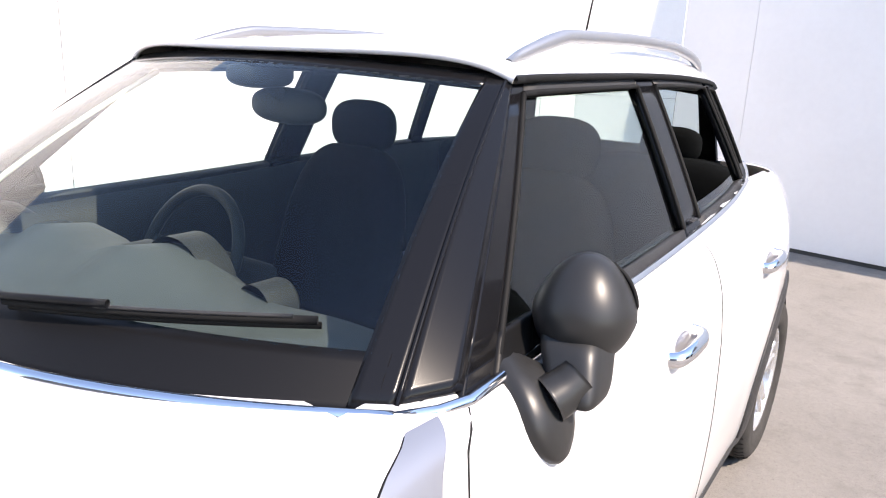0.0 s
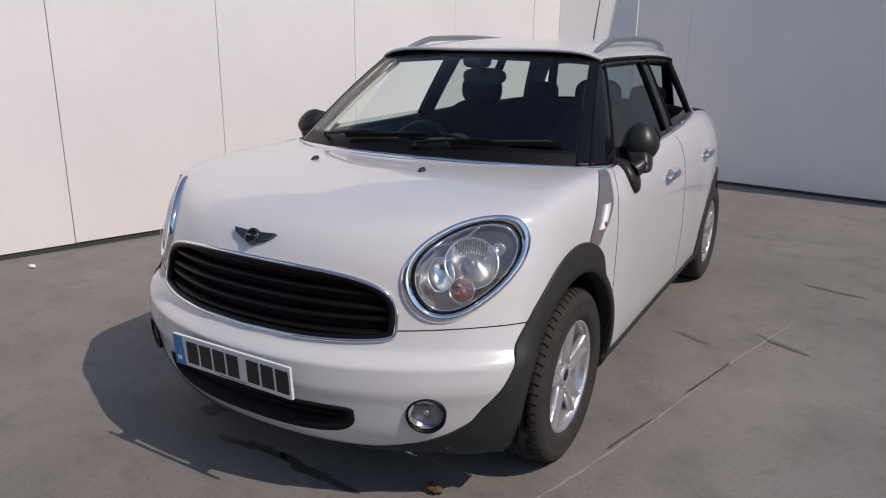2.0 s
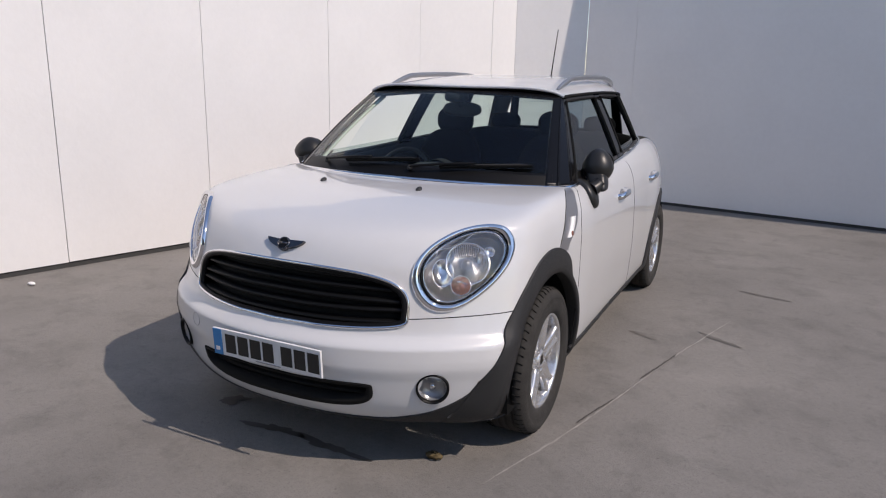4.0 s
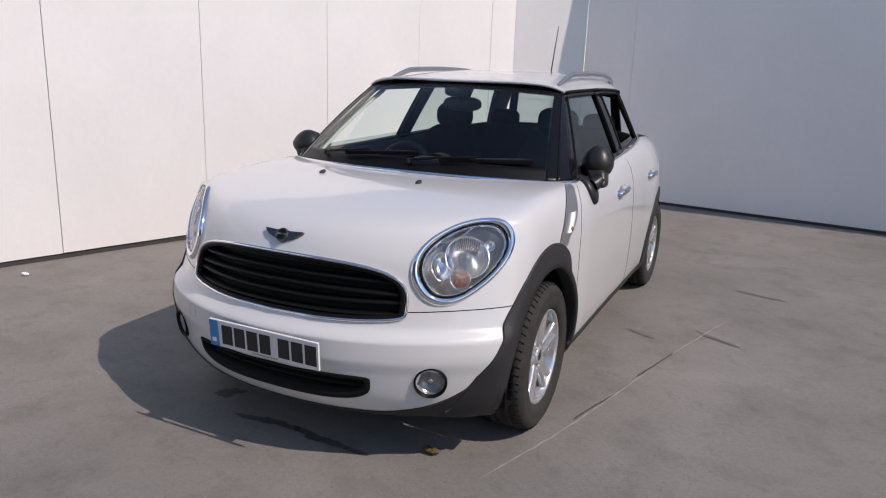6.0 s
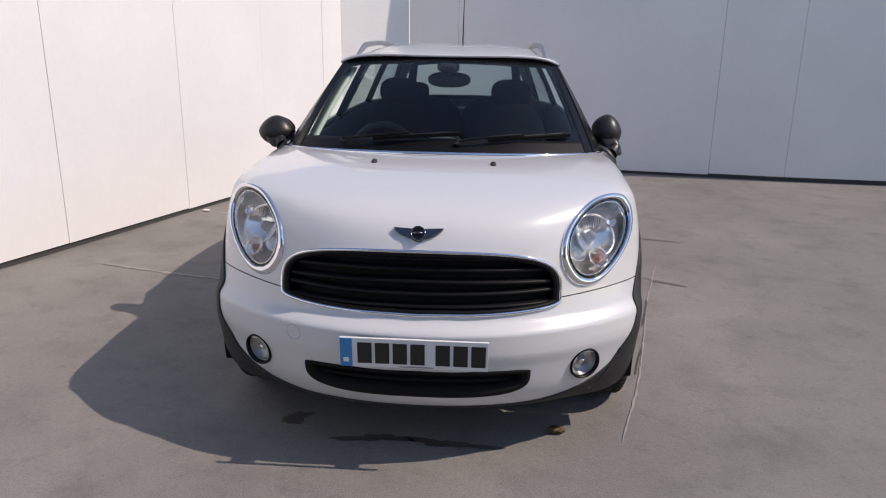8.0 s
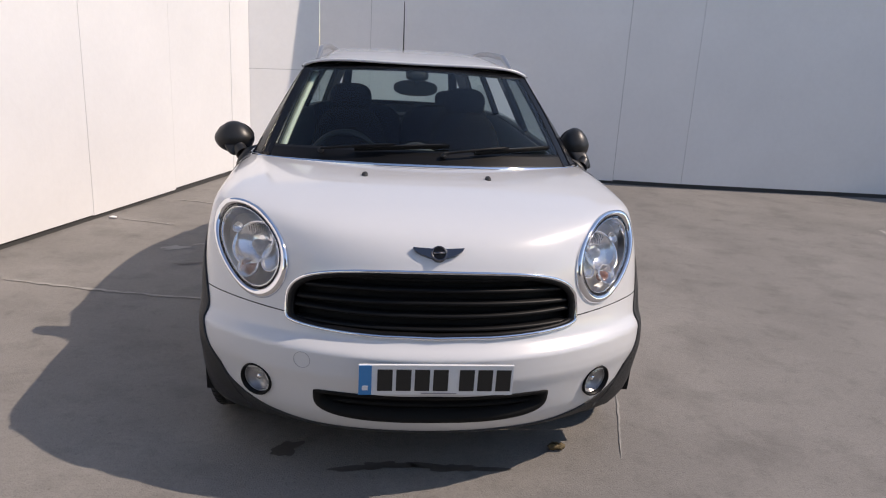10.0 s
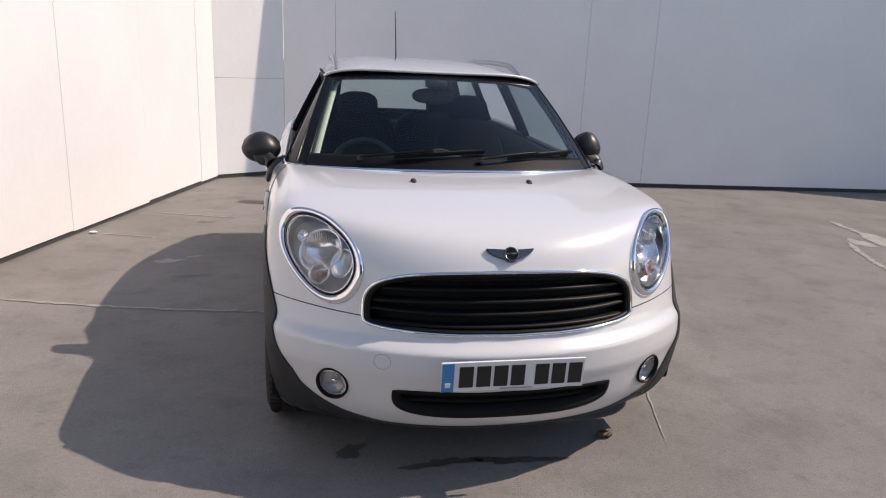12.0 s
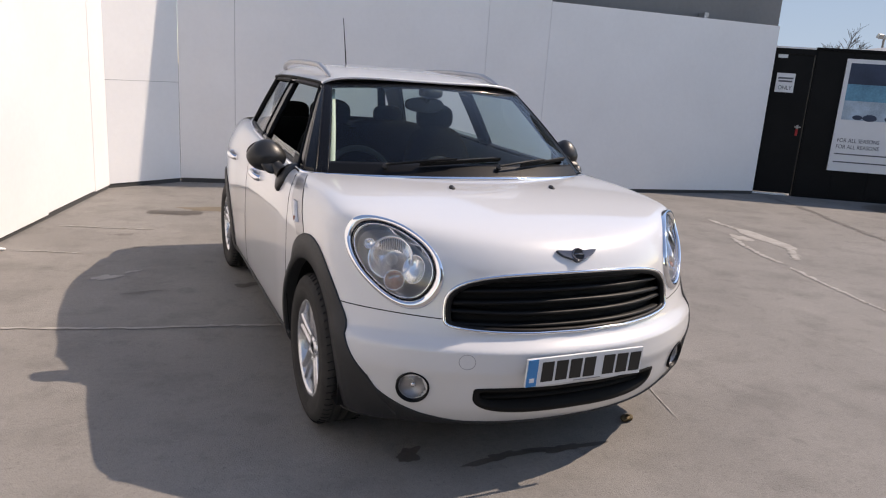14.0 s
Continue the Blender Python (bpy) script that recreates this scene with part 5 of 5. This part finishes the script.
# pale blue sky far behind the fence
SKYBLUE = bpy.data.materials.new("distant_sky")
SKYBLUE.use_nodes = True
sn = SKYBLUE.node_tree.nodes
sn.clear()
s_out, s_em, s_geo, s_sep, s_rng, s_mix = [sn.new("ShaderNode" + k) for k in ("OutputMaterial", "Emission", "NewGeometry", "SeparateXYZ", "MapRange", "Mix")]
s_mix.data_type = "RGBA"
s_rng.inputs["From Max"].default_value = 45.0
s_mix.inputs["A"].default_value, s_mix.inputs["B"].default_value = (0.36, 0.50, 0.66, 1), (0.20, 0.35, 0.60, 1)
for o_, i_ in ((s_geo.outputs["Position"], s_sep.inputs[0]), (s_sep.outputs["Z"], s_rng.inputs["Value"]), (s_rng.outputs[0], s_mix.inputs["Factor"]), (s_mix.outputs["Result"], s_em.inputs[0]), (s_em.outputs[0], s_out.inputs[0])):
    SKYBLUE.node_tree.links.new(o_, i_)
q = np.radians(np.linspace(2, 60, 24))
sky_sheet = sheet("backdrop", np.array([np.stack([150 * np.cos(q), 150 * np.sin(q), 0 * q + h], 1) for h in (-1.0, 20.0, 55.0)]), SKYBLUE, None)
tagged(sky_sheet, "pale blue sky far behind the yard", "sky", kind="structure")
# unseen wall added behind the camera, keeping low sky light off wall_north
bm = bmesh.new()
box(bm, (-0.1, 0, 0), (22, 0.3, 7.0))
shut = tagged(mesh_object("sky_cut_wall", bm, DARKWALL), "unseen dark wall added to cut low sky light", "wall", kind="structure")
shut.matrix_world = Matrix.Translation((-6, -16, 0)) @ Matrix.Rotation(0, 4, "Z")

# ---- marks on the concrete ----
OIL = mat("oil_stain", (0.075, 0.065, 0.055), 0.6, vary=0.3, scale=6, fine=60)
DAMP = mat("dark_stain", (0.13, 0.12, 0.11), 0.8, vary=0.25, scale=8, fine=70)
PALE = mat("pale_cement", (0.29, 0.275, 0.255), 0.85, vary=0.15, scale=5, fine=60)
PAINTMARK = mat("worn_road_paint", (0.33, 0.31, 0.285), 0.85, vary=0.2, scale=7, fine=70)
BROWN = mat("rust_brown_stain", (0.16, 0.13, 0.095), 0.85, vary=0.2, scale=4, fine=50)
CRACK = mat("crack_dirt", (0.07, 0.064, 0.06), 0.95)
LEAF = mat("dry_leaf", (0.10, 0.07, 0.03), 0.8, vary=0.3, scale=60)


def blot(name, x, y, a, b, turn_, material, seed, label, rough=0.35, high=0.003):
    """A thin ragged-edged patch lying on the ground."""
    rnd = random.Random(seed)
    bm = bmesh.new()
    ph = [rnd.uniform(0, 6.28) for _ in range(9)]
    n = 72
    top_, low_ = [], []
    for k in range(n):
        q = 2 * math.pi * k / n
        r = 1 + rough * sum(math.sin((j + 2) * q + ph[j]) / (j + 1.6) for j in range(9)) * 0.6
        u, v = a * r * math.cos(q), b * r * math.sin(q)
        c, s = math.cos(turn_), math.sin(turn_)
        top_.append(bm.verts.new((x + u * c - v * s, y + u * s + v * c, high)))
    bm.faces.new(top_)
    ob = mesh_object(name, bm, material)
    return tagged(ob, label, "stain")


def streak(name, pts, width, material, seed, label, high=0.0045):
    """A thin wandering line on the ground."""
    rnd = random.Random(seed)
    line = smooth_line(np.array(pts), 60)
    tang = np.gradient(line, axis=0)
    tang /= np.linalg.norm(tang, axis=1)[:, None]
    side = np.stack([-tang[:, 1], tang[:, 0]], 1)
    rows_ = [[], []]
    for k, p_ in enumerate(line):
        w = width * rnd.uniform(0.25, 1.0) * min(1, k / 4, (59 - k) / 4 + 0.05)
        j = width * rnd.uniform(-0.5, 0.5)
        for i, s in ((0, 1), (1, -1)):
            q = p_ + side[k] * (j + s * w)
            rows_[i].append((q[0], q[1], high))
    ob = sheet(name, np.array(rows_), material, None)
    return tagged(ob, label, "mark")


blot("oil_stain", -1.10, 3.43, 0.26, 0.12, -0.3, OIL, 1, "brown oil stain on concrete")
blot("oil_stain", -0.57, 3.55, 0.5, 0.13, -0.2, BROWN, 5, "faint brown stain on concrete", 0.5, 0.0022)
blot("floor_mark", -0.54, -1.71, 0.06, 0.045, 0.3, OIL, 2, "small dark drip stain on concrete", 0.6)
blot("floor_mark", -0.19, -1.84, 0.12, 0.03, 0.1, OIL, 3, "small dark drip stain on concrete", 0.8)
blot("floor_mark", 0.11, -1.855, 0.14, 0.03, -0.1, OIL, 4, "small dark drip stain on concrete", 0.8)
blot("floor_mark", 1.46, 0.33, 0.11, 0.025, -0.5, DAMP, 7, "dark scuff on concrete", 0.7)
blot("floor_mark", 1.66, 1.48, 0.13, 0.025, -0.3, DAMP, 8, "dark scuff on concrete", 0.7)
blot("floor_mark", 1.02, 0.19, 0.09, 0.02, -0.4, DAMP, 9, "dark scuff on concrete", 0.7)
blot("pale_patch", -1.70, 1.16, 0.10, 0.05, 0.5, PALE, 10, "pale cement splash on concrete", 0.6)
blot("pale_patch", -1.53, 1.28, 0.06, 0.02, 0.5, PALE, 11, "pale cement splash on concrete", 0.6)
blot("pale_patch", 4.93, 1.42, 0.50, 0.12, 1.42, PAINTMARK, 12, "pale worn paint splash on concrete", 0.3)
blot("pale_patch", 4.66, 1.48, 0.16, 0.09, 1.3, PAINTMARK, 22, "pale worn paint splash on concrete", 0.4, 0.0037)
streak("pale_line", [(5.12, 2.45), (5.04, 2.1), (5.0, 1.75)], 0.05, PAINTMARK, 23, "pale worn paint streak on concrete")
streak("pale_line", [(4.98, 1.2), (4.7, 0.85), (4.40, 0.54)], 0.06, PAINTMARK, 24, "pale worn paint streak on concrete")
streak("pale_line", [(4.56, 1.55), (4.32, 1.05), (4.17, 0.66), (4.13, 0.48)], 0.045, PAINTMARK, 25, "pale worn paint streak on concrete")
# dark oval patch by the fence, sharing the oil stains' colour
blot("floor_mark", 9.1, 2.72, 0.55, 0.38, 0.2, OIL, 26, "dark oval patch near the fence", 0.1)
streak("dark_line", [(7.8, 4.0), (7.47, 2.98), (6.85, 1.81), (6.5, 1.05)], 0.06, DAMP, 27, "long dark scuff line on concrete")
blot("floor_mark", -0.78, 0.79, 0.10, 0.05, 0.1, OIL, 28, "small dark drip stain on concrete", 0.6)
blot("floor_mark", -1.58, 2.49, 0.07, 0.04, 0.4, DAMP, 29, "dark scuff on concrete", 0.7)
blot("floor_mark", -1.47, 2.02, 0.05, 0.02, 0.4, DAMP, 30, "dark scuff on concrete", 0.7)
blot("floor_mark", -1.48, 0.76, 0.11, 0.02, 0.1, DAMP, 31, "dark scuff on concrete", 0.7)
streak("pale_line", [(4.09, 0.36), (4.0, 0.13), (3.87, -0.26), (3.79, -0.52), (3.69, -0.86)], 0.035, PAINTMARK, 13, "pale worn line on concrete")
streak("pale_line", [(-2.6, 0.34), (-1.72, 0.11), (-0.83, -0.05), (0.2, -0.28)], 0.02, PALE, 14, "pale slab joint in the concrete")
streak("pale_line", [(-2.12, 2.93), (-1.75, 2.80), (-1.30, 2.66)], 0.02, PALE, 15, "pale scratch on concrete")
streak("pale_line", [(-2.37, 2.04), (-2.15, 1.98), (-1.9, 1.88)], 0.018, PALE, 16, "pale scratch on concrete")
streak("pale_line", [(1.49, 0.76), (1.23, -0.17), (1.10, -0.74), (0.96, -1.3), (0.8, -1.81)], 0.006, PALE, 17, "pale filled slab joint in the concrete")
streak("crack", [(1.26, -0.04), (1.20, -0.28), (1.14, -0.5)], 0.008, CRACK, 18, "short dark crack in the concrete", 0.005)
streak("crack", [(1.08, -0.8), (1.02, -1.0), (0.98, -1.15)], 0.006, CRACK, 19, "short dark crack in the concrete", 0.005)
v, f = ball((0.55, -1.73, 0.018), (0.035, 0.018, 0.012), 10)
rl = random.Random(5)
v = np.asarray(v) + np.array([[rl.uniform(-0.006, 0.006) for _ in range(3)] for _ in v])
tagged(shell("dry_leaf", v, f, LEAF, None), "small crumpled brown dry leaf on concrete", "leaf")
for k, (x_, y_) in enumerate(((-3.12, -0.98), (-3.18, 0.14), (-2.45, 2.06))):
    v, f = ball((x_, y_, 0.012), (0.035, 0.02, 0.012), 8)
    tagged(shell("paint_chip", v, f, WALLPAINT, None), "white paint chip lying by the wall", "debris")
